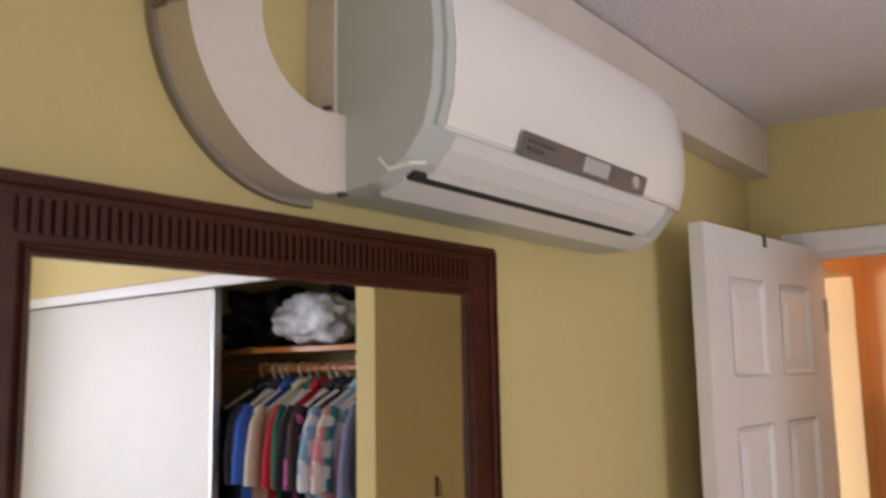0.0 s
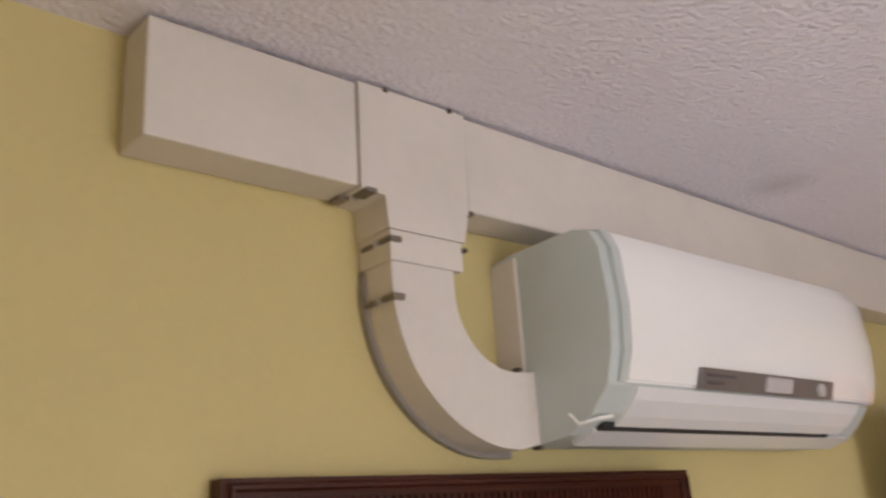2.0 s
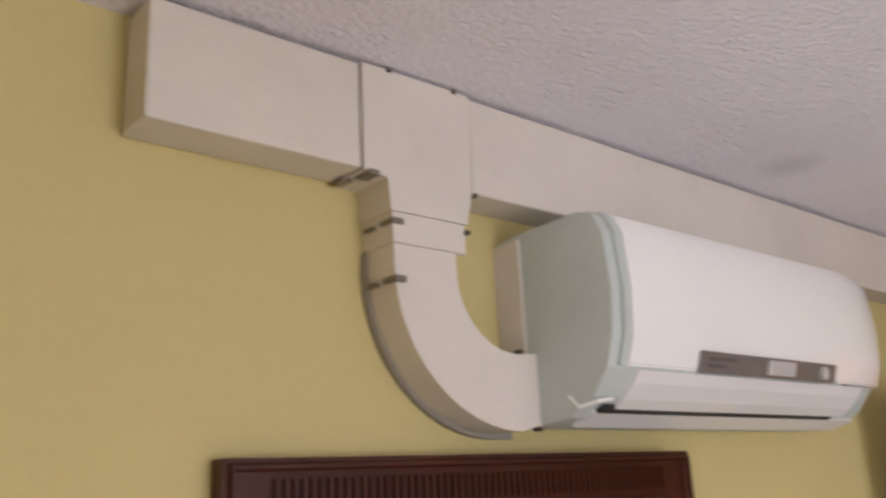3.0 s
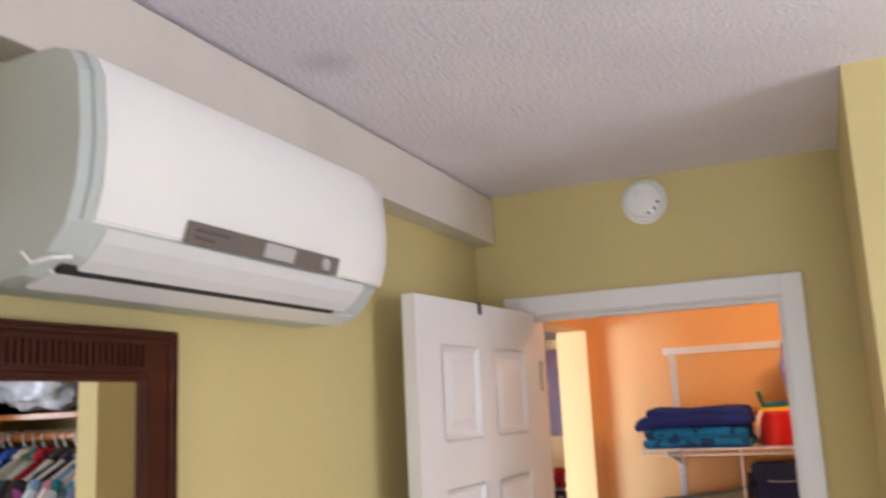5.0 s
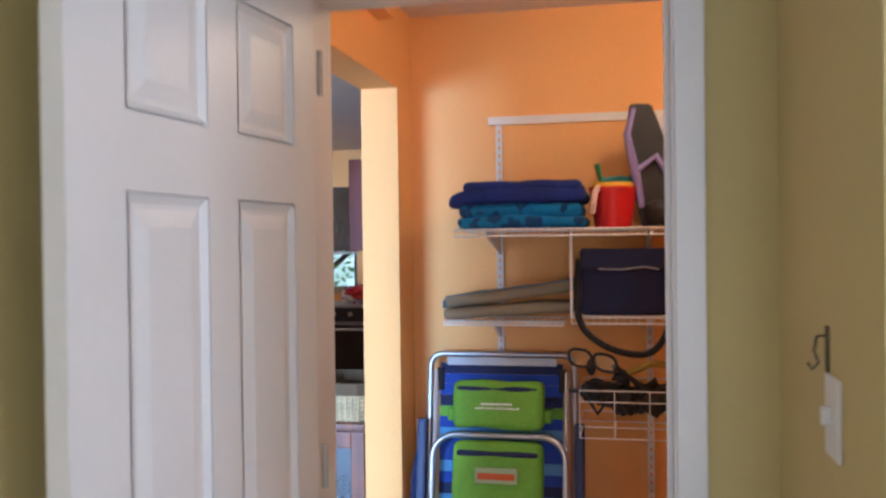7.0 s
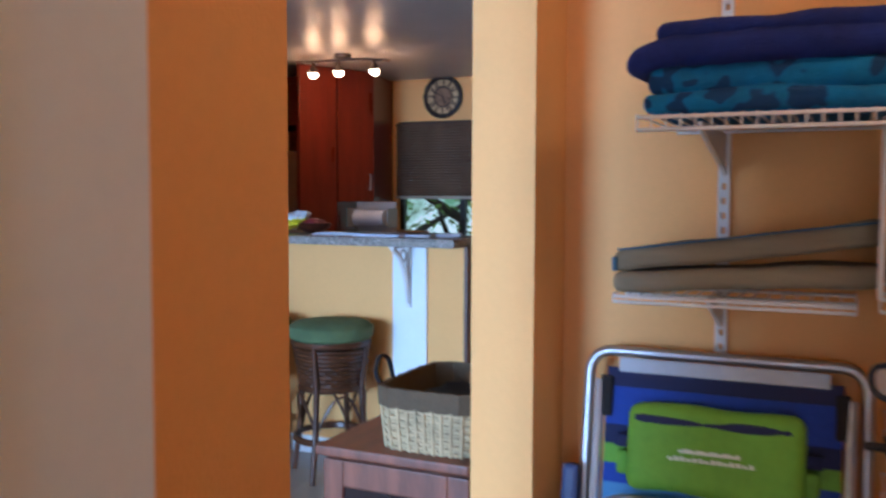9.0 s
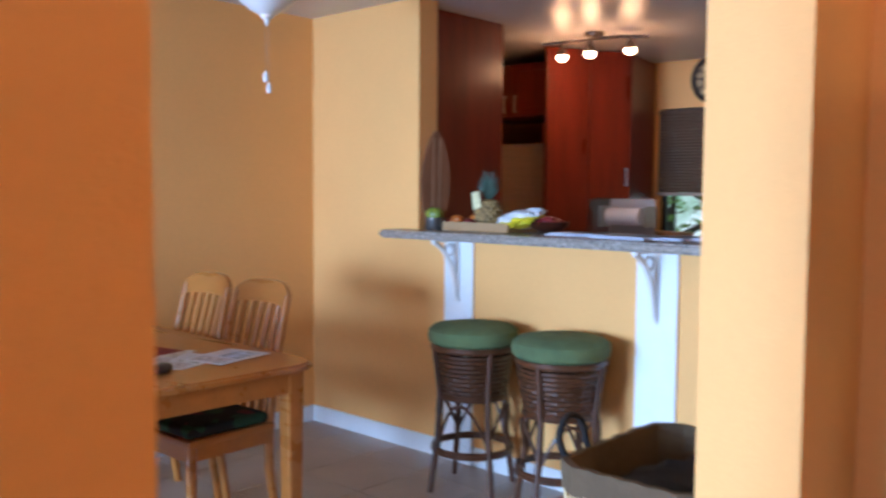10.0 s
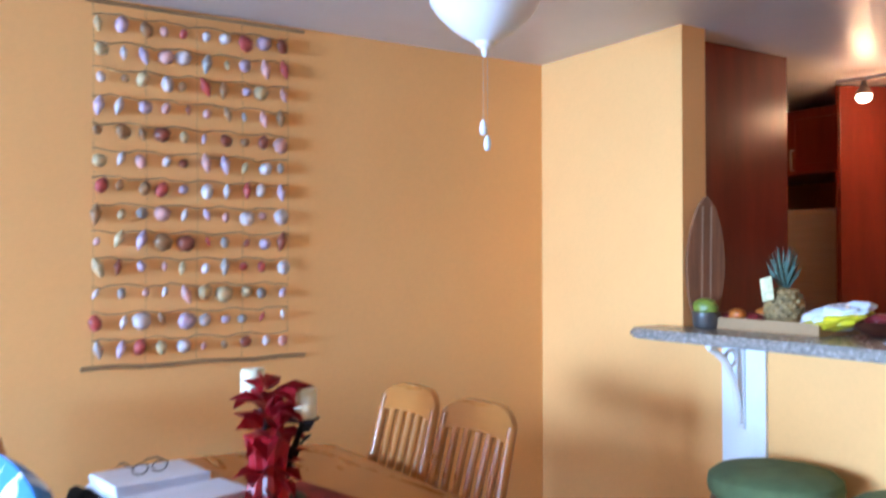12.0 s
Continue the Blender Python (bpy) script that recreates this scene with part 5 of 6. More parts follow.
def shell_hanging():
    t = thing("shell_hanging", "wall hanging of twine strands strung with sea shells", "wall hanging")
    twine = colour("brown_twine", (0.30, 0.17, 0.08), 0.9, var=0.3)
    bamboo = colour("bamboo_pole", (0.35, 0.20, 0.085), 0.5, var=0.3, scale=5)
    part("pole", tube(B(), [(4.415 + 0.86 * i / 8, 3.768, 1.082 + 0.004 * math.sin(i * 1.9)) for i in range(9)], 0.008, 8), bamboo, t, "thin bamboo bottom pole", True)
    part("pole", tube(B(), [(4.43 + 0.84 * i / 8, 3.768, 2.405) for i in range(9)], 0.007, 8), bamboo, t, "thin bamboo top pole", True)
    rnd = random.Random(11)
    tones = [colour("shell_" + nm, c, 0.35, var=0.35, scale=30) for nm, c in (("white", (0.62, 0.54, 0.54)), ("lilac", (0.50, 0.36, 0.44)), ("pink", (0.58, 0.31, 0.27)), ("rust", (0.22, 0.055, 0.03)), ("cream", (0.52, 0.38, 0.20)), ("brown", (0.30, 0.155, 0.07)), ("grey", (0.34, 0.29, 0.26)), ("red", (0.38, 0.06, 0.05)))]
    weights = [5, 5, 5, 2, 4, 5, 1, 2]

    def scallop():
        bm = B()
        rings = []
        for f, depth in ((1.0, 0.0), (0.78, -0.006), (0.42, -0.011)):
            ring = []
            for i in range(16):
                a = 2 * math.pi * i / 16
                r = 0.021 * f * (1 + (0.05 if i % 2 else -0.04) * f) * (0.86 if 2 < i < 6 else 1)
                ring.append(bm.verts.new((r * math.cos(a), depth + (0.0008 if i % 2 else -0.0008), r * math.sin(a))))
            rings.append(ring)
        for p, q in zip(rings, rings[1:]):
            for i in range(16):
                bm.faces.new((p[i], p[(i + 1) % 16], q[(i + 1) % 16], q[i]))
        bm.faces.new(rings[-1])
        bm.faces.new(list(reversed(rings[0])))
        return bm

    def spiral():
        return lathe(B(), [(0.0015, -0.024), (0.006, -0.016), (0.0105, -0.004), (0.012, 0.006), (0.008, 0.009), (0.009, 0.013), (0.005, 0.017), (0.005, 0.020), (0.001, 0.024)], seg=10)

    def cowrie():
        return blob(B(), 0, 0, 0, 0.014, 0.010, 0.019, 2, 0.15)

    shapes = []
    for make in (scallop, spiral, cowrie):
        for m in tones:
            bm = make()
            bmesh.ops.recalc_face_normals(bm, faces=bm.faces)
            me = bpy.data.meshes.new("shell")
            bm.to_mesh(me)
            bm.free()
            me.materials.append(m)
            for p in me.polygons:
                p.use_smooth = True
            shapes.append(me)
    rows = 13
    for r in range(rows):
        z = 1.150 + r * 0.0985
        sag = 0.006
        pts = [(4.452 + 0.75 * i / 24, 3.770 + 0.003 * math.sin(i), z + 0.030 + sag * math.sin(i * 1.1 + r * 2) + 0.003 * math.sin(i * 2.7 + r)) for i in range(25)]
        part("strand", tube(B(), pts, 0.0022, 6), twine, t)
        for k in range(10):
            x = 4.475 + 0.0775 * k + rnd.uniform(-0.012, 0.012)
            kind = rnd.choices((0, 1, 2), (5, 3, 3))[0]
            me = shapes[kind * 8 + rnd.choices(range(8), weights)[0]]
            ob = new("shell", me)
            ob.parent = t
            s = rnd.choice((0.85, 1.1, 1.25, 1.45, 1.65))
            ob.matrix_basis = pose(x, 3.766, z + rnd.uniform(-0.008, 0.006), rnd.uniform(-8, 8), rnd.uniform(-25, 25), rnd.uniform(-20, 20)) @ Matrix.Scale(s, 4)
    for x in (4.455, 4.64, 4.83, 5.01, 5.20):
        part("cord", tube(B(), [(x, 3.774, 1.085), (x + 0.004, 3.774, 1.7), (x, 3.774, 2.40)], 0.0008, 5), twine, t)


def ceiling_fan():
    t = thing("ceiling_fan", "white ceiling fan with a glass bowl light", "ceiling fan", pose(5.168, 2.35, 0))
    fan = colour("white_fan_enamel", (0.76, 0.75, 0.74), 0.35)
    glass = colour("frosted_glass_bowl", (0.82, 0.82, 0.84), 0.3, var=0.03)
    part("canopy", lathe(B(), [(0.075, 2.424), (0.072, 2.40), (0.03, 2.37), (0.015, 2.36)], seg=28), fan, t, smooth=True)
    part("motor", lathe(B(), [(0.02, 2.37), (0.09, 2.355), (0.125, 2.32), (0.125, 2.27), (0.09, 2.235), (0.06, 2.225)], seg=32), fan, t, smooth=True)
    part("fitter", lathe(B(), [(0.06, 2.226), (0.075, 2.21), (0.15, 2.20), (0.158, 2.188)], seg=32), fan, t, smooth=True)
    part("glass_bowl", lathe(B(), [(0.150, 2.188), (0.150, 2.172), (0.145, 2.150), (0.126, 2.122), (0.098, 2.095), (0.068, 2.070), (0.038, 2.052), (0.024, 2.047), (0.018, 2.04)], seg=36), glass, t, "white frosted glass bowl", True)
    part("finial", lathe(B(), [(0.026, 2.048), (0.024, 2.04), (0.010, 2.03), (0.008, 2.016), (0.003, 2.008)], seg=16), fan, t, smooth=True)
    for k in range(5):
        a = radians(72 * k + 46)
        m = pose(0, 0, 0, 0, 0, math.degrees(a))
        bm = B()
        out = [(0.20, -0.055), (0.40, -0.066), (0.60, -0.062), (0.655, -0.03), (0.655, 0.03), (0.60, 0.062), (0.40, 0.066), (0.20, 0.055)]
        prism(bm, out, "z", -0.004, 0.004)
        bm.transform(m @ pose(0, 0, 2.285, 10, 0, 0))
        part("blade", bm, fan, t)
        bm = tube(B(), [(0.11, 0, 2.27), (0.16, 0, 2.272), (0.25, 0, 2.283)], 0.012, 8)
        bm.transform(m)
        part("blade_arm", bm, fan, t)
    for dx, z in ((-0.006, 1.836), (0.008, 1.796)):
        part("pull_chain", tube(B(), [(dx, 0, 2.03), (dx, 0, z)], 0.0006, 5), ALU, t)
        part("pull_bob", lathe(B(), [(0.003, z - 0.036), (0.0085, z - 0.032), (0.010, z - 0.018), (0.008, z - 0.004), (0.004, z + 0.004), (0.001, z + 0.007)], dx, 0, 12), fan, t, smooth=True)


def bar_stool():
    t = thing("bar_stool", "dark rattan bar stool with a round green cushion", "stool", group="stools at the bar")
    bm = lathe(B(), [(0.10, 0.690), (0.195, 0.692), (0.210, 0.705), (0.214, 0.73), (0.210, 0.757), (0.185, 0.776), (0.10, 0.786), (0.01, 0.788)], seg=40)
    part("cushion", bm, GREEN, t, "round green fabric cushion", True)
    part("seat_ring", lathe(B(), [(0.175, 0.66), (0.200, 0.664), (0.204, 0.675), (0.198, 0.690), (0.15, 0.690)], seg=40), RATTAN, t, smooth=True)
    for k in range(9):
        z = 0.475 + 0.021 * k
        r = 0.150 + 0.032 * ((z - 0.47) / 0.18)
        pts = [((r + (0.004 if i % 2 == k % 2 else -0.004)) * math.cos(2 * math.pi * i / 40), (r + (0.004 if i % 2 == k % 2 else -0.004)) * math.sin(2 * math.pi * i / 40), z) for i in range(40)]
        part("weave_band", tube(B(), pts, 0.0114, 6, True), RATTAN, t, smooth=True)
    for z, r in ((0.458, 0.155), (0.447, 0.158), (0.205, 0.185), (0.190, 0.188)):
        pts = [(r * math.cos(2 * math.pi * i / 36), r * math.sin(2 * math.pi * i / 36), z) for i in range(36)]
        part("ring", tube(B(), pts, 0.010, 8, True), RATTAN, t, smooth=True)
    for k in range(4):
        a = radians(45 + 90 * k + 20)
        c, s = math.cos(a), math.sin(a)
        part("leg", tube(B(), [(0.192 * c, 0.192 * s, 0.675), (0.165 * c, 0.165 * s, 0.45), (0.178 * c, 0.178 * s, 0.25), (0.215 * c, 0.215 * s, 0.0)], [0.015, 0.016, 0.016, 0.014], 10), RATTAN, t, smooth=True)
        b = a + math.pi / 2
        pts = []
        for i in range(9):
            f = i / 8
            w = a + (b - a) * f
            z = 0.24 + 0.185 * math.sin(math.pi * f)
            r = 0.168
            pts.append((r * math.cos(w), r * math.sin(w), z))
        part("arch", tube(B(), pts, 0.008, 8), RATTAN, t, smooth=True)
    for k in range(10):
        a = radians(36 * k)
        part("stave", tube(B(), [(0.148 * math.cos(a), 0.148 * math.sin(a), 0.45), (0.182 * math.cos(a), 0.182 * math.sin(a), 0.665)], 0.006, 6), RATTAN, t)
    t.matrix_basis = pose(6.29, 2.29, 0)
    copy_thing(t, pose(6.29, 1.79, 0, 0, 0, 31))


def bar():
    t = thing("bar_counter", "grey granite bar counter on the half wall", "counter")
    out = [(6.30, 1.12), (6.86, 1.12), (6.86, 2.896), (6.536, 2.896), (6.536, 3.02), (6.40, 3.02), (6.335, 2.99), (6.30, 2.93)]
    bm = prism(B(), out, "z", 1.161, 1.20)
    bmesh.ops.bevel(bm, geom=[e for e in bm.edges if abs(e.verts[0].co.z - e.verts[1].co.z) < 1e-4], offset=0.010, segments=3, affect="EDGES")
    part("slab", bm, GRANITE, t, smooth=True)
    for y in (2.597, 1.468):
        t = thing("bar_bracket", "white painted board with a scroll bracket under the bar", "bracket", group="brackets under the bar")
        part("board", box(B(), 6.522, y - 0.097, 0.0955, 6.5395, y + 0.097, 1.160, 0.004), WHITE_COOL, t)
        part("foot_block", box(B(), 6.517, y - 0.099, 0.0, 6.527, y + 0.099, 0.0955, 0.003), WHITE_COOL, t)
        iron = WHITE
        curve = [(6.335 + 0.0, y, 1.148), (6.37, y, 1.135), (6.42, y, 1.10), (6.465, y, 1.03), (6.49, y, 0.95), (6.505, y, 0.86)]
        part("scroll", tube(B(), curve, [0.010, 0.013, 0.014, 0.014, 0.013, 0.010], 8), iron, t, smooth=True)
        part("arm", box(B(), 6.33, y - 0.014, 1.148, 6.522, y + 0.014, 1.1605, 0.003), iron, t)
        part("back_bar", box(B(), 6.508, y - 0.014, 0.84, 6.522, y + 0.014, 1.148, 0.003), iron, t)
        pts = [(6.455 + 0.030 * math.cos(a), y, 1.105 + 0.030 * math.sin(a)) for a in [2 * math.pi * i / 14 for i in range(14)]]
        part("curl", tube(B(), pts, 0.007, 6, True), iron, t, smooth=True)
    t = thing("end_board", "brown wooden end board of the half wall", "board")
    part("board", box(B(), 6.535, 1.150, 0.0, 6.685, 1.1695, 1.160, 0.003), WALNUT, t)


def bar_things():
    Z = 1.2005
    t = thing("wooden_board", "long oval wooden surfboard-shaped board leaning on the wall end", "board", pose(6.625, 2.862, Z + 0.004, 0, -1.5, 75))
    out = [(0.088 * math.sin(math.pi * min(1, (i / 12) * 0.92 + 0.08)) ** 0.55, 0.52 * i / 12) for i in range(13)]
    out[-1] = (0.006, 0.52)
    full = out + [(-a, b) for a, b in reversed(out)]
    part("plank", prism(B(), full, "x", -0.008, 0.008), colour("striped_brown_wood", (0.22, 0.082, 0.032), 0.75, var=0.3, stretch=(1, 10, 0.5), scale=6), t)
    for y in (-0.02, 0.02):
        part("inlay", box(B(), -0.0095, y - 0.003, 0.03, -0.0075, y + 0.003, 0.48), colour("pale_inlay", (0.40, 0.24, 0.14), 0.45), t)
    t = thing("metal_pot", "small grey metal pot on the bar", "pot", pose(6.55, 2.79, Z))
    part("pot", lathe(B(), [(0.045, 0), (0.052, 0.01), (0.054, 0.062), (0.050, 0.064), (0.046, 0.02)], seg=28), colour("dull_grey_metal", (0.13, 0.12, 0.115), 0.35, metal=0.6), t, smooth=True)
    t = thing("mango", "green mango lying in the metal pot", "fruit")
    part("fruit", blob(B(), 6.545, 2.79, Z + 0.078, 0.042, 0.052, 0.040, 3, 0.12), colour("green_mango_skin", (0.20, 0.25, 0.03), 0.4, var=0.3, scale=12), t, smooth=True)
    t = thing("cardboard_tray", "brown cardboard tray with fruit on the bar", "tray")
    card = colour("brown_cardboard", (0.42, 0.25, 0.12), 0.85, var=0.1)
    part("bottom", box(B(), 6.56, 2.31, Z, 6.80, 2.79, Z + 0.004), card, t)
    for a in ((6.555, 2.31, 6.56, 2.79), (6.80, 2.31, 6.805, 2.79), (6.555, 2.305, 6.805, 2.31), (6.555, 2.79, 6.805, 2.795)):
        part("side", box(B(), a[0], a[1], Z, a[2], a[3], Z + 0.045), card, t)
    fruit = colour("orange_fruit_skin", (0.60, 0.16, 0.02), 0.5, var=0.25)
    wine = colour("dark_red_fruit_skin", (0.20, 0.015, 0.02), 0.4, var=0.3)
    rnd = random.Random(3)
    for k in range(7):
        t = thing("fruit", "ripe orange-red fruit lying in the cardboard tray", "fruit", group="fruit in the tray")
        part("skin", blob(B(), 6.62 + 0.045 * (k % 3), 2.75 - 0.035 * (k // 2) - 0.006 * k, Z + 0.035 + 0.016 * (k % 2), 0.032, 0.034, 0.028, 2, 0.25), fruit if k % 2 else wine, t, smooth=True)
    t = thing("pineapple", "ripe pineapple with a green crown and a yellow tag", "pineapple", pose(6.70, 2.545, Z + 0.005, 0, 0, 0))
    skin = colour("pineapple_skin", (0.30, 0.19, 0.07), 0.7, var=0.45, scale=40)
    part("core", lathe(B(), [(0.045, 0.0), (0.066, 0.025), (0.072, 0.07), (0.068, 0.115), (0.045, 0.15), (0.02, 0.158)], seg=22), skin, t, smooth=True)
    bm = B()
    for r in range(8):
        z = 0.014 + 0.0185 * r
        rad = 0.068 if 1 < r < 6 else 0.058
        if r == 0:
            rad = 0.055
        if r == 7:
            rad = 0.045
        for k in range(13):
            a = 2 * math.pi * (k + 0.5 * (r % 2)) / 13
            m = Matrix.Translation((rad * math.cos(a), rad * math.sin(a), z)) @ Matrix.Diagonal((0.011, 0.011, 0.0098, 1))
            bmesh.ops.create_icosphere(bm, subdivisions=1, radius=1, matrix=m)
    tagged(part("rind", bm, skin, t), kind="stuff")
    leafm = colour("grey_green_leaf", (0.10, 0.17, 0.13), 0.6, var=0.4)
    for k in range(34):
        a = 2.399 * k
        tilt = 34 - 1.0 * k
        L = 0.080 + 0.0028 * k
        bm = B()
        vs = [bm.verts.new(p) for p in ((-0.007, 0, 0), (0.007, 0, 0), (0.0045, 0.0, L * 0.55), (0, -0.012, L), (-0.0045, 0.0, L * 0.55))]
        bm.faces.new(vs)
        bmesh.ops.solidify(bm, geom=bm.faces[:], thickness=0.0012)
        bm.transform(pose(0, 0, 0.152, 0, 0, math.degrees(a)) @ pose(0, -0.012, 0, tilt, 0, 0))
        part("crown_leaf", bm, leafm, t)
    bm = box(B(), -0.0015, -0.026, -0.045, 0.0015, 0.026, 0.045, 0.001)
    bm.transform(pose(-0.076, 0.020, 0.152, -14, 8, 0))
    part("tag", bm, colour("yellow_paper_tag", (0.72, 0.64, 0.36), 0.7, var=0.2, scale=30), t, "pale yellow paper tag")
    t = thing("snack_bag", "crumpled white and yellow plastic snack bag", "bag")
    bm = blob(B(), 6.66, 2.305, Z + 0.062, 0.08, 0.125, 0.048, 4, 0.35)
    for v in bm.verts:
        f = (2.305 - v.co.y) / 0.125
        v.co.z += 0.03 * f
        v.co.z = max(v.co.z, Z + 0.002)
    top = part("white_side", bm, colour("white_foil_bag", (0.72, 0.75, 0.80), 0.25, var=0.12, scale=14), t, smooth=True)
    bm = blob(B(), 6.645, 2.30, Z + 0.045, 0.083, 0.12, 0.030, 4, 0.3)
    for v in bm.verts:
        v.co.z += 0.03 * (2.305 - v.co.y) / 0.125
        v.co.z = max(v.co.z, Z + 0.001)
    part("yellow_band", bm, colour("yellow_foil", (0.70, 0.58, 0.02), 0.3, var=0.15), t, smooth=True)
    t = thing("wooden_bowl", "dark reddish wooden bowl on the bar", "bowl", pose(6.70, 2.16, Z))
    part("bowl", lathe(B(), [(0.04, 0), (0.09, 0.03), (0.10, 0.055), (0.094, 0.055), (0.04, 0.012)], seg=28), MAHOGANY, t, smooth=True)
    part("content", blob(B(), 0, 0, 0.05, 0.075, 0.075, 0.03, 3, 0.4), wine, t, smooth=True)
    paper = colour("bluish_white_paper", (0.66, 0.70, 0.80), 0.8, var=0.15, scale=20)
    for k, (x, y, r) in enumerate(((6.62, 1.92, 8), (6.66, 1.80, -12), (6.60, 1.50, 5), (6.68, 1.40, 20), (6.55, 1.62, -6))):
        t = thing("mail_pile", "loose pile of mail and papers on the bar", "paper", pose(x, y, Z, 0, 0, r), group="papers on the bar")
        for q in range(3):
            part("sheet", box(B(), -0.10 + 0.006 * q, -0.14, 0.004 * q, 0.10, 0.14 - 0.008 * q, 0.004 * q + 0.0034, 0.001), paper, t)


def kitchen():
    def panel_door(name, parent, x0, z0, x1, z1, m):
        """A framed door in the plane y = 0 of its own, facing -y, moved by m."""
        bm = B()
        w = 0.055
        box(bm, x0, -0.02, z0, x0 + w, 0, z1, 0.002)
        box(bm, x1 - w, -0.02, z0, x1, 0, z1, 0.002)
        box(bm, x0 + w, -0.02, z0, x1 - w, 0, z0 + w, 0.002)
        box(bm, x0 + w, -0.02, z1 - w, x1 - w, 0, z1, 0.002)
        box(bm, x0 + w, -0.011, z0 + w, x1 - w, -0.001, z1 - w)
        bm.transform(m)
        return part(name, bm, CHERRY, parent)

    def pull(parent, x, z, m):
        bm = tube(B(), [(x, -0.02, z - 0.06), (x, -0.045, z - 0.06), (x, -0.045, z + 0.06), (x, -0.02, z + 0.06)], 0.006, 8)
        bm.transform(m)
        part("handle", bm, STEEL, parent, "brushed steel bar handle")

    t = thing("tall_cabinet", "tall dark cherry cabinet with a plain glossy side", "cabinet")
    part("body", box(B(), 6.70, 3.046, 0.0, 7.38, 3.90, 2.423, 0.003), CHERRY, t)
    part("side_panel", box(B(), 6.695, 3.028, 0.0, 7.40, 3.0455, 2.4225, 0.002), CHERRY, t)
    part("door", box(B(), 7.3805, 3.06, 0.1, 7.40, 3.88, 2.41, 0.003), CHERRY, t)
    t = thing("fridge_cabinet", "small cherry wall cabinet over the fridge with steel handles", "cabinet")
    part("body", box(B(), 8.42, 3.31, 1.97, 9.0, 4.19, 2.36, 0.002), CHERRY, t)
    m = pose(8.418, 3.75, 0, 0, 0, -90)
    for k, (a, b) in enumerate(((-0.435, -0.003), (0.003, 0.435))):
        d = panel_door("door", t, a, 1.975, b, 2.355, m)
        pull(d, -0.05 if k == 0 else 0.05, 2.06, m)
    t = thing("refrigerator", "brushed steel refrigerator standing in the kitchen corner", "refrigerator")
    part("body", box(B(), 8.46, 3.33, 0.02, 9.1, 4.17, 1.77, 0.01), STEEL, t)
    part("door", box(B(), 8.42, 3.335, 0.70, 8.458, 4.165, 1.765, 0.012), STEEL, t)
    part("freezer_door", box(B(), 8.42, 3.335, 0.05, 8.458, 4.165, 0.69, 0.012), STEEL, t)
    part("handle", rod(B(), (8.395, 3.40, 0.95), (8.395, 3.40, 1.55), 0.01), STEEL, t)
    t = thing("corner_cabinet", "tall glossy cherry corner cabinet reflecting the lamps", "cabinet")
    part("body", prism(B(), [(8.205, 3.290), (8.52, 3.138), (9.06, 3.138), (9.06, 3.30), (8.205, 3.30)], "z", 0.0, 2.42), CHERRY, t)
    ang = math.degrees(math.atan2(2.978 - 3.282, 8.82 - 8.2))
    m = pose(8.2, 3.282, 0, 0, 0, ang)
    panel = B()
    box(panel, 0.0, -0.018, 0.1, 0.335, -0.001, 2.415, 0.003)
    panel.transform(m)
    part("tall_panel", panel, CHERRY, t)
    t = thing("wall_cabinet", "glossy cherry wall cabinet with one steel handle", "cabinet")
    part("body", prism(B(), [(8.515, 3.132), (8.82, 2.985), (9.419, 3.115), (9.419, 3.136), (8.515, 3.136)], "z", 1.36, 2.415), CHERRY, t)
    pd = B()
    box(pd, 0.342, -0.022, 1.365, 0.688, -0.001, 2.412, 0.003)
    pd.transform(m)
    d = part("door", pd, CHERRY, t)
    pull(d, 0.64, 1.52, m)

    t = thing("base_cabinet", "cherry base cabinets under the kitchen window", "cabinet")
    part("body", box(B(), 8.82, 2.20, 0.1, 9.418, 3.10, 0.88, 0.002), CHERRY, t)
    m = pose(8.818, 2.65, 0, 0, 0, -90)
    for a, b in ((-0.445, -0.003), (0.003, 0.445)):
        pull(panel_door("door", t, a, 0.12, b, 0.86, m), (a + b) / 2, 0.78, m)
    t = thing("worktop", "grey granite kitchen worktop under the window", "worktop")
    part("slab", box(B(), 8.79, 2.20, 0.881, 9.418, 3.13, 0.92, 0.006), GRANITE, t)
    t = thing("cooking_range", "dark glass and steel cooking range", "range")
    part("body", box(B(), 8.80, 1.42, 0.02, 9.41, 2.18, 0.92, 0.006), STEEL, t)
    part("oven_door", box(B(), 8.775, 1.44, 0.16, 8.80, 2.16, 0.74, 0.006), SLOT, t)
    part("control_panel", box(B(), 8.775, 1.44, 0.77, 8.80, 2.16, 0.90, 0.004), SLOT, t)
    part("handle", rod(B(), (8.745, 1.48, 0.70), (8.745, 2.12, 0.70), 0.012), ALU, t)
    for k in range(4):
        part("knob", rod(B(), (8.775, 1.55 + 0.16 * k, 0.84), (8.750, 1.55 + 0.16 * k, 0.84), 0.02, seg=14), STEEL, t)
    t = thing("plastic_bag", "crumpled red and white plastic bag on the cooking range", "bag")
    part("red_side", blob(B(), 9.05, 1.68, 1.005, 0.14, 0.17, 0.085, 4, 0.5, 0.85), colour("red_film", (0.55, 0.015, 0.02), 0.25, var=0.3, scale=12), t, smooth=True)
    part("white_side", blob(B(), 8.99, 1.77, 0.970, 0.09, 0.10, 0.055, 4, 0.5, 0.85), colour("white_film", (0.74, 0.76, 0.80), 0.25, var=0.2, scale=14), t, smooth=True)
    t = thing("wall_cabinet", "plain cherry wall cabinet hung beside the kitchen window", "cabinet")
    part("body", box(B(), 9.10, 1.06, 1.42, 9.4195, 1.815, 2.30, 0.003), CHERRY, t)
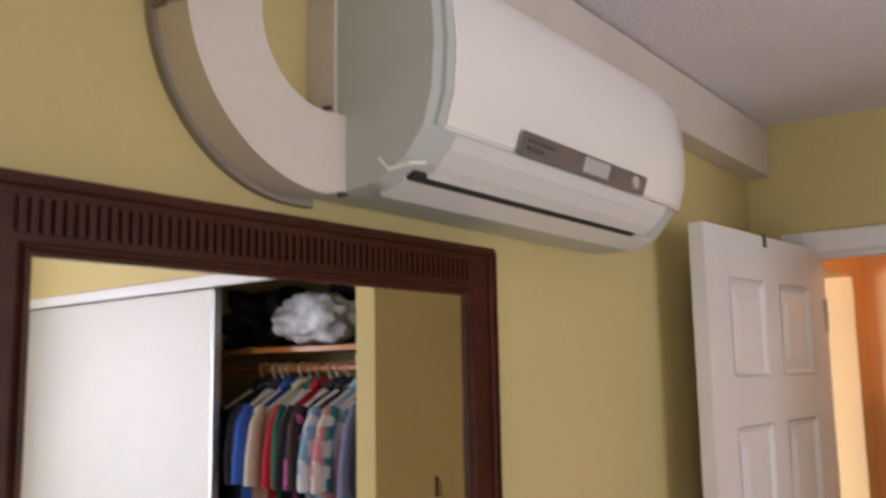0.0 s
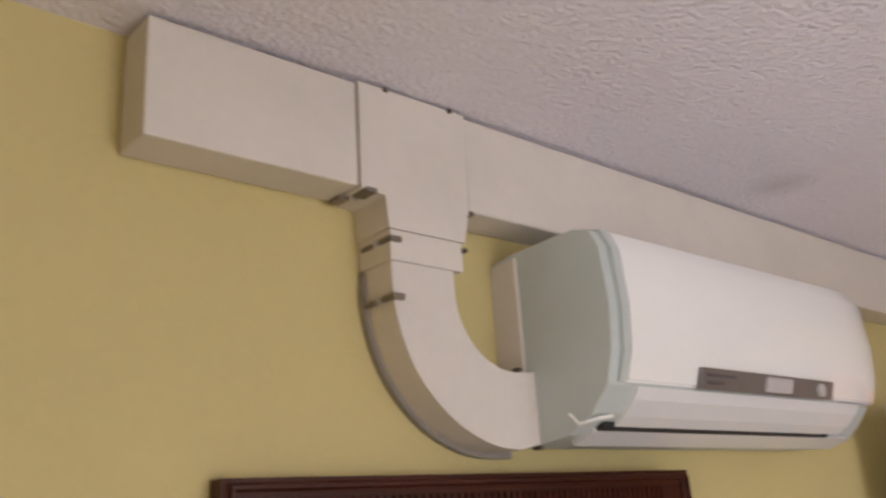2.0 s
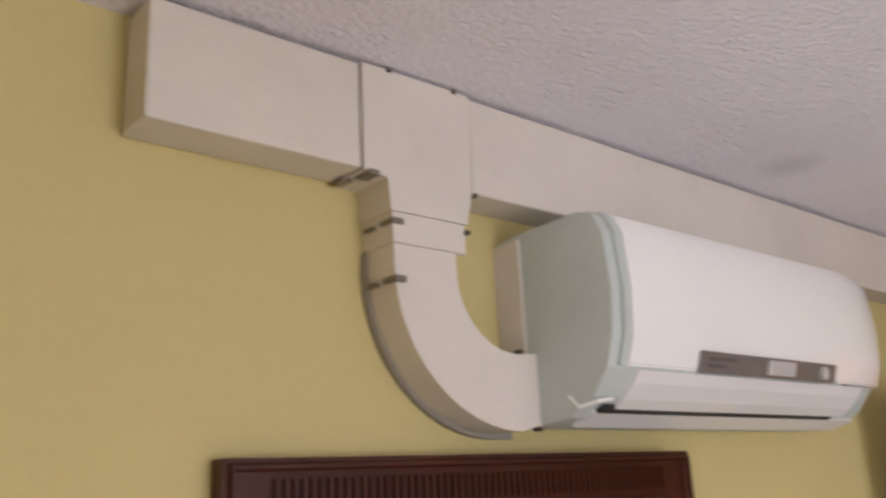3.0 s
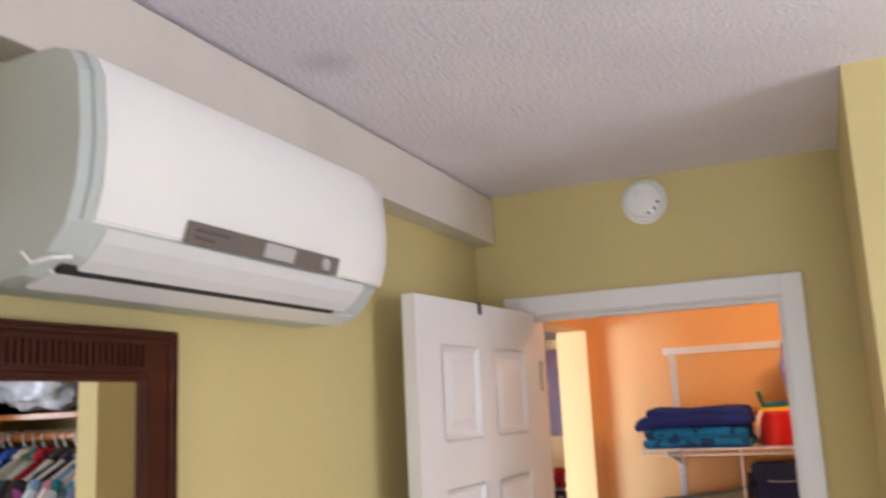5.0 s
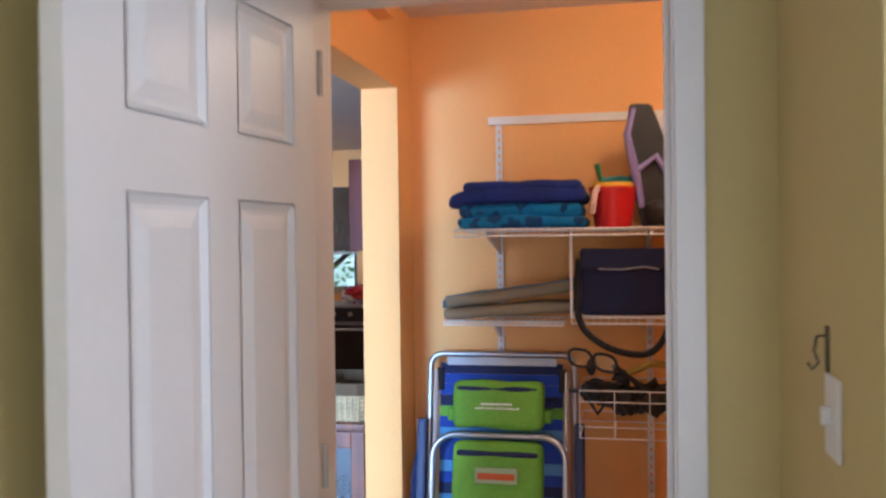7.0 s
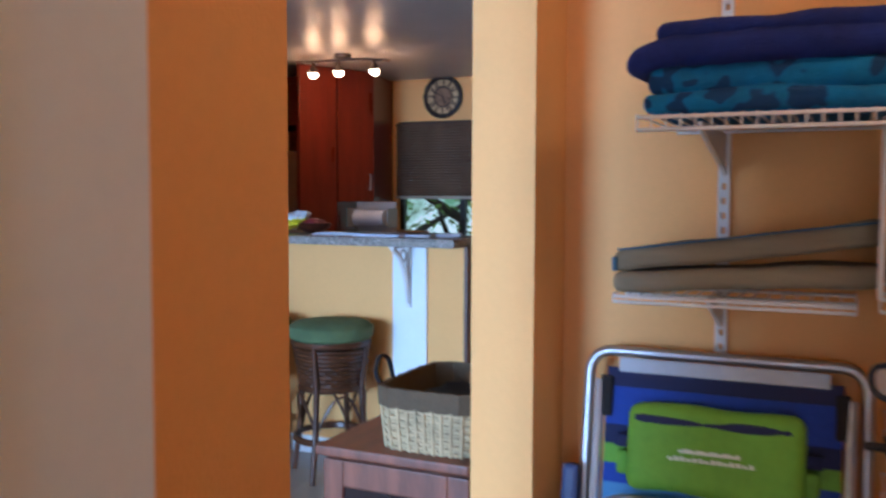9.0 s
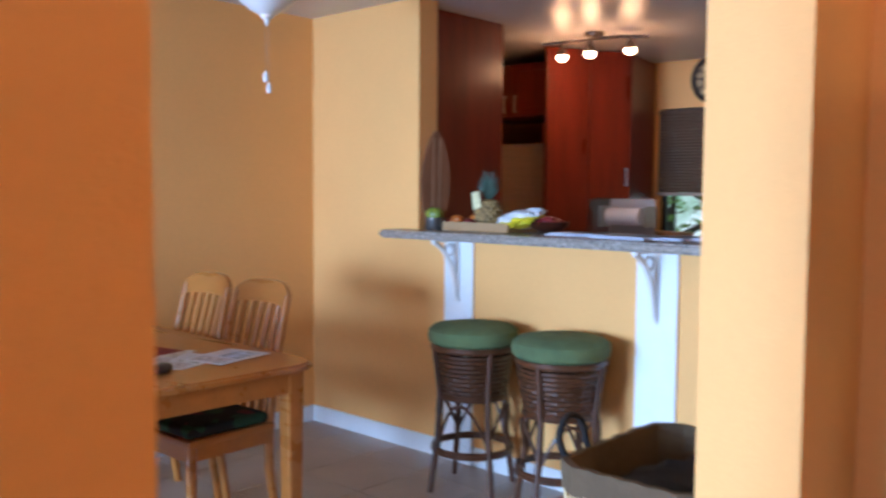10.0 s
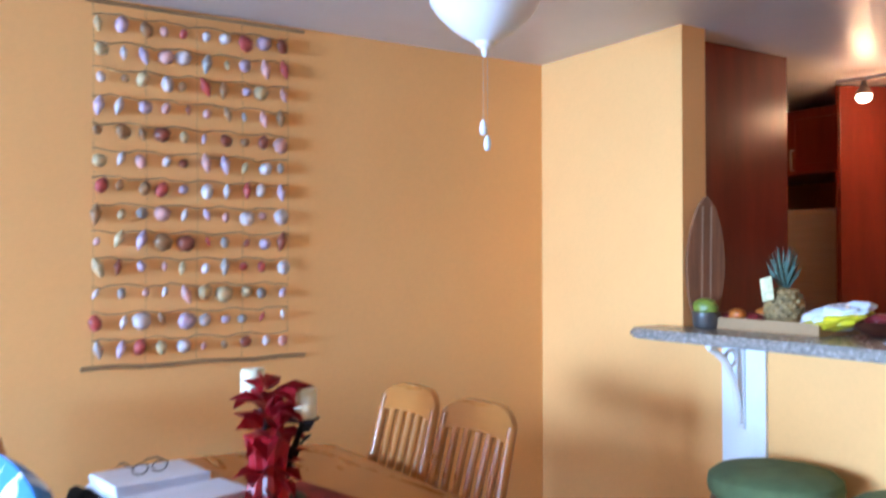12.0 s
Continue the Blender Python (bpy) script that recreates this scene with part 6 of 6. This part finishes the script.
    for ya, yb in ((1.063, 1.436), (1.440, 1.812)):
        part("door", box(B(), 9.080, ya, 1.423, 9.0995, yb, 2.297, 0.003), CHERRY, t)
    t = thing("paper_towel_rack", "white paper towel roll in a grey metal rack", "towel rack")
    part("roll", rod(B(), (8.62, 2.75, 1.235), (8.62, 3.02, 1.235), 0.062, seg=24), colour("white_paper_roll", (0.74, 0.72, 0.70), 0.9), t, smooth=True)
    part("rack_back", box(B(), 8.70, 2.70, 0.93, 8.72, 3.06, 1.36, 0.004), STEEL, t)
    for y in (2.70, 3.06):
        part("rack_arm", box(B(), 8.56, y - 0.006, 1.16, 8.72, y + 0.006, 1.31, 0.003), STEEL, t)
    part("rack_foot", box(B(), 8.80, 2.72, 0.9205, 8.90, 3.04, 0.935, 0.003), STEEL, t)
    part("rack_post", box(B(), 8.70, 2.86, 0.925, 8.83, 2.90, 0.945, 0.003), STEEL, t)
    t = thing("fruit_crate", "wooden crate standing on the kitchen worktop", "crate")
    part("crate", box(B(), 8.85, 2.62, 0.9205, 9.15, 3.00, 1.12, 0.006), colour("pale_pine", (0.40, 0.20, 0.08), 0.6, var=0.2), t)

    t = thing("wall_clock", "round bronze wall clock with a tan numeral ring", "clock", pose(9.418, 2.616, 2.262, 0, -90, 0))
    brown = colour("dark_bronze", (0.035, 0.020, 0.013), 0.5, metal=0.2)
    pale = colour("pale_clock_face", (0.50, 0.33, 0.16), 0.6, var=0.2)
    tan = colour("brown_clock_centre", (0.20, 0.11, 0.055), 0.6, var=0.4, scale=30)
    part("rim", tube(B(), [(0.166 * math.cos(2 * math.pi * i / 40), 0.166 * math.sin(2 * math.pi * i / 40), 0.018) for i in range(40)], 0.020, 8, True), brown, t, smooth=True)
    part("dial", lathe(B(), [(0.160, 0.002), (0.160, 0.010), (0.001, 0.010)], seg=40), pale, t)
    for k in range(12):
        bm = B()
        for q in range((k * 2) % 3 + 2):
            box(bm, 0.094, -0.016 + 0.011 * q, 0.0102, 0.146, -0.010 + 0.011 * q, 0.013)
        bm.transform(pose(0, 0, 0, 0, 0, 30 * k))
        part("numeral", bm, brown, t)
    part("inner_ring", lathe(B(), [(0.092, 0.010), (0.092, 0.014), (0.080, 0.014), (0.080, 0.010)], seg=32), brown, t)
    part("centre_disc", lathe(B(), [(0.079, 0.010), (0.079, 0.012), (0.001, 0.012)], seg=32), tan, t)
    for a, L in ((60, 0.085), (200, 0.12)):
        bm = box(B(), 0, -0.004, 0.015, L, 0.004, 0.017)
        bm.transform(pose(0, 0, 0, 0, 0, a))
        part("hand", bm, brown, t)

    t = thing("window_1", "dark-framed sliding kitchen window under a brown blind", "window")
    t["kind"] = "structure"
    alum = colour("dark_window_frame", (0.045, 0.04, 0.04), 0.4, metal=0.4)
    for a in ((1.85, 1.02, 3.06, 1.06), (1.85, 2.02, 3.06, 2.06), (1.85, 1.06, 1.89, 2.02), (3.02, 1.06, 3.06, 2.02), (2.435, 1.06, 2.475, 2.02)):
        part("window_frame", box(B(), 9.46, a[0], a[1], 9.50, a[2], a[3], 0.003), alum, t)
    glass = bpy.data.materials.new("clear_glass")
    glass.use_nodes = True
    gb = glass.node_tree.nodes["Principled BSDF"]
    gb.inputs["Transmission Weight"].default_value, gb.inputs["Roughness"].default_value, gb.inputs["IOR"].default_value = 1.0, 0.0, 1.45
    for a, b in ((1.89, 2.435), (2.475, 3.02)):
        p = part("pane", box(B(), 9.478, a, 1.06, 9.482, b, 2.02), glass, t)
        p.visible_shadow = False
    part("window_sill", box(B(), 9.40, 1.83, 1.0, 9.47, 3.08, 1.0195, 0.004), WHITE_COOL, t)
    t = thing("window_blind", "brown woven window blind drawn down two thirds", "blind")
    shade = colour("brown_woven_shade", (0.11, 0.062, 0.036), 1.0, var=0.25, scale=5)
    part("head_rail", box(B(), 9.395, 1.84, 2.015, 9.4195, 3.07, 2.045, 0.003), shade, t)
    for k in range(26):
        z = 2.0145 - 0.0232 * (k + 1)
        bm = prism(B(), [(9.408, z), (9.401, z + 0.0115), (9.408, z + 0.0228), (9.410, z + 0.0228), (9.404, z + 0.0115), (9.410, z)], "y", 1.845, 3.065)
        part("pleat", bm, shade, t)
    part("bottom_rail", box(B(), 9.396, 1.842, 1.385, 9.414, 3.068, 1.41, 0.003), colour("pale_bottom_rail", (0.45, 0.38, 0.30), 0.6), t)

    t = thing("track_light", "bronze ceiling track light with three lit lamp heads", "ceiling light")
    bronze = colour("bronze_metal", (0.16, 0.11, 0.075), 0.35, metal=0.7)
    part("canopy", lathe(B(), [(0.06, 2.4245), (0.058, 2.40), (0.02, 2.385)], 8.0, 2.76, 24), bronze, t, smooth=True)
    part("bar", tube(B(), [(7.90, 3.10, 2.372), (7.98, 2.95, 2.380), (8.0, 2.76, 2.385), (8.02, 2.58, 2.380), (8.08, 2.42, 2.372)], 0.010, 8), bronze, t, smooth=True)
    lit = glowing("lit_bulb", (1.0, 0.72, 0.42), 30)
    for x, y in ((7.99, 3.005), (7.985, 2.785), (8.025, 2.515)):
        head = part("lamp_head", lathe(B(), [(0.012, 2.375), (0.016, 2.345), (0.030, 2.330), (0.042, 2.300), (0.040, 2.299), (0.028, 2.326)], x, y, 20), bronze, t, smooth=True)
        part("bulb", blob(B(), x, y, 2.292, 0.036, 0.036, 0.030, 3), lit, head, "glowing warm bulb", True)
        lamp = new("track_bulb_light", bpy.data.lights.new("track_bulb_light", "POINT"))
        lamp.data.energy, lamp.data.color, lamp.data.shadow_soft_size = 5.8, (1.0, 0.52, 0.22), 0.05
        lamp.location = (x, y, 2.25)


def side_cabinet():
    wood = material("reddish_walnut", (0.20, 0.066, 0.034), 0.45, var=0.35, scale=3, fine=40, stretch=(1, 8, 1))
    t = thing("side_cabinet", "brown wooden side cabinet with a glass-panelled door", "cabinet")
    x0, x1, y0, y1 = 4.36, 4.86, 0.206, 0.600
    part("top", box(B(), x0 - 0.015, y0, 0.775, x1 + 0.015, y1 + 0.015, 0.80, 0.006), wood, t)
    part("body", box(B(), x0 + 0.02, y0 + 0.004, 0.05, x1, y1, 0.7745, 0.004), wood, t)
    for a in ((y0 + 0.005, 0.06, y0 + 0.06, 0.765), (y1 - 0.055, 0.06, y1, 0.765), (y0 + 0.06, 0.06, y1 - 0.055, 0.115), (y0 + 0.06, 0.70, y1 - 0.055, 0.765)):
        part("door_frame", box(B(), x0, a[0], a[1], x0 + 0.02, a[2], a[3], 0.004), wood, t)
    dim = colour("dark_glass_pane", (0.022, 0.012, 0.012), 0.05, var=0.4, scale=4)
    part("pane", box(B(), x0 + 0.008, y0 + 0.06, 0.115, x0 + 0.014, y1 - 0.055, 0.70), dim, t, "dark reflecting glass pane")
    part("plinth", box(B(), x0 + 0.03, y0 + 0.01, 0.0, x1 - 0.02, y1 - 0.02, 0.0495), wood, t)
    t = thing("woven_basket", "woven seagrass basket with a dark lining and loop handle", "basket", pose(4.56, 0.335, 0.8005) @ Matrix.Diagonal((1, 1, 0.92, 1)))
    grass = colour("pale_seagrass", (0.52, 0.39, 0.22), 0.9, var=0.3, scale=20, spread=0.2)
    liner = colour("brown_liner_cloth", (0.12, 0.078, 0.042), 0.9, var=0.2, bump=0.3)
    hx, hy = 0.17, 0.125

    def loop(z, grow, off=0.0, count=44):
        pts = []
        for i in range(count):
            a = 2 * math.pi * i / count
            c, s = math.cos(a), math.sin(a)
            k = 1 / max(abs(c) ** 6 + abs(s) ** 6, 1e-6) ** (1 / 6)
            w = 0.003 * (1 if (i % 2) == off else -1)
            pts.append(((hx + grow + w) * c * k, (hy + grow + w) * s * k, z))
        return pts
    for k in range(11):
        part("braid", tube(B(), loop(0.006 + 0.0103 * k, 0.0008 * k, k % 2), 0.0050, 6, True), grass, t, smooth=True)
    for i in range(40):
        a = 2 * math.pi * i / 40
        c, s = math.cos(a), math.sin(a)
        k = 1 / (abs(c) ** 6 + abs(s) ** 6) ** (1 / 6)
        part("stake", tube(B(), [((hx + 0.003) * c * k, (hy + 0.003) * s * k, 0.0), ((hx + 0.013) * c * k, (hy + 0.013) * s * k, 0.115)], 0.0042, 6), grass, t)
    bm = B()
    for za, zb, ga, gb in ((0.112, 0.165, 0.016, 0.018),):
        one, two, three, four = (loop(za, ga), loop(zb, gb), loop(zb, gb - 0.012), loop(0.03, -0.014))
        rings = [[bm.verts.new(p) for p in ring] for ring in (one, two, three, four)]
        for a, b in zip(rings, rings[1:]):
            for i in range(44):
                bm.faces.new((a[i], a[(i + 1) % 44], b[(i + 1) % 44], b[i]))
        bm.faces.new(rings[-1])
    part("liner", bm, liner, t, "brown cloth liner folded over the rim", True)
    part("content", blob(B(), 0, 0, 0.09, 0.14, 0.10, 0.045, 3, 0.5), BLACK, t, smooth=True)
    part("handle", tube(B(), eased([(-0.13, 0.135, 0.14), (-0.15, 0.145, 0.195), (-0.12, 0.15, 0.23), (-0.08, 0.148, 0.215), (-0.065, 0.14, 0.15)]), 0.006, 8), BLACK, t, "black loop handle", True)


def garden_backdrop():
    m = bpy.data.materials.new("glowing_garden_haze")
    m.use_nodes = True
    n, l = m.node_tree.nodes, m.node_tree.links
    tc, no, rp, em = n.new("ShaderNodeTexCoord"), n.new("ShaderNodeTexNoise"), n.new("ShaderNodeValToRGB"), n.new("ShaderNodeEmission")
    no.inputs["Scale"].default_value, no.inputs["Detail"].default_value = 0.9, 5
    rp.color_ramp.elements[0].position, rp.color_ramp.elements[1].position = 0.42, 0.60
    rp.color_ramp.elements[0].color, rp.color_ramp.elements[1].color = (0.16, 0.36, 0.20, 1), (0.80, 1.0, 1.0, 1)
    # daylight and haze over the garden are put in as the panel's own glow
    em.inputs["Strength"].default_value = 2.1
    l.new(tc.outputs["Object"], no.inputs["Vector"])
    l.new(no.outputs[0], rp.inputs[0])
    l.new(rp.outputs[0], em.inputs["Color"])
    l.new(em.outputs[0], n["Material Output"].inputs["Surface"])
    tagged(part("backdrop", box(B(), 19.0, -9, -3, 19.1, 15, 7), m), "glowing backdrop panel of a hazy green garden outside the kitchen", "backdrop", kind="structure")


garden_backdrop()


def outside_tree():
    bark = colour("grey_bark", (0.10, 0.08, 0.06), 0.9, var=0.4, bump=0.4)
    leafm = colour("green_leaves", (0.10, 0.20, 0.06), 0.6, var=0.5, scale=3)
    nt = leafm.node_tree
    glow = nt.nodes.new("ShaderNodeBsdfTranslucent")
    glow.inputs["Color"].default_value = (0.30, 0.50, 0.14, 1)
    both = nt.nodes.new("ShaderNodeMixShader")
    both.inputs[0].default_value = 0.5
    nt.links.new(nt.nodes["Principled BSDF"].outputs[0], both.inputs[1])
    nt.links.new(glow.outputs[0], both.inputs[2])
    nt.links.new(both.outputs[0], nt.nodes["Material Output"].inputs["Surface"])
    for k, (x, y, z, s) in enumerate(((12.2, 3.6, 0, 1.0), (13.6, 1.4, 0, 1.2), (14.5, 5.6, 0, 1.3), (12.8, -1.2, 0, 1.0))):
        t = thing("tree", "leafy green tree outside the kitchen window", "tree", pose(x, y, -3.0), group="trees outside")
        rnd = random.Random(k)
        part("trunk", tube(B(), [(0, 0, 0), (0.1, 0.05, 1.6), (-0.05, 0.1, 3.0), (0, 0, 4.6)], [0.17, 0.14, 0.10, 0.03], 10), bark, t, smooth=True)
        ends = []
        for q in range(7):
            a = 2.4 * q
            z0 = 2.0 + 0.35 * q
            e = (1.3 * s * math.cos(a), 1.3 * s * math.sin(a), z0 + 0.9)
            ends.append(e)
            part("limb", tube(B(), [(0, 0, z0), (0.6 * e[0], 0.6 * e[1], z0 + 0.5), e], [0.06, 0.04, 0.015], 7), bark, t, smooth=True)
        verts, faces = [], []
        for q in range(1500):
            c = Vector(rnd.choice(ends)) * rnd.uniform(0.5, 1.05)
            c.z = c.z + rnd.uniform(-0.5, 0.9) if q % 3 else rnd.uniform(2.2, 6.2)
            c += Vector((rnd.gauss(0, 0.42), rnd.gauss(0, 0.42), rnd.gauss(0, 0.35)))
            m = Euler((rnd.uniform(-1, 1), rnd.uniform(-1, 1), rnd.uniform(0, 6.3))).to_matrix()
            L = rnd.uniform(0.05, 0.10)
            b = len(verts)
            for p in ((0, -L, 0), (0.4 * L, 0, 0.1 * L), (0, L, 0), (-0.4 * L, 0, 0.1 * L)):
                verts.append(tuple(c + m @ Vector(p)))
            faces.append((b, b + 1, b + 2, b + 3))
        me = bpy.data.meshes.new("crown")
        me.from_pydata(verts, [], faces)
        me.materials.append(leafm)
        ob = new("crown", me)
        ob.parent = t


dining_table()
dining_chair()
shirt_and_bag()
table_things()
shell_hanging()
ceiling_fan()
bar_stool()
bar()
bar_things()
kitchen()
side_cabinet()
outside_tree()


def floor_tiles():
    """Square floor tiles of the dining room, kitchen and hall, with grout gaps."""
    top = new("floor")
    tagged(top, "beige ceramic tile floor with narrow grout lines", "floor", kind="structure")
    s = 0.405
    bm = B()
    box(bm, 0.002, 0.002, -0.0058, s - 0.002, s - 0.002, 0.0, 0.0015)
    me = bpy.data.meshes.new("tile")
    bm.to_mesh(me)
    bm.free()
    me.materials.append(TILE)
    for i in range(8):
        for k in range(9):
            ob = new("tile", me)
            ob.parent = top
            ob.location = (3.44 + s * i, 0.20 + s * k, 0)
    rest = B()
    for i in range(-12, 15):
        for k in range(-6, 10):
            if 0 <= i < 8 and 0 <= k < 9:
                continue
            x, y = 3.44 + s * i, 0.20 + s * k
            if y < 0.15 and (x < 2.9 or x > 4.3):
                continue
            if x < -1.55 or x > 9.0:
                continue
            box(rest, x + 0.002, y + 0.002, -0.0058, x + s - 0.002, y + s - 0.002, 0.0)
    tagged(part("tile_field", rest, TILE, top), kind="stuff")


floor_tiles()
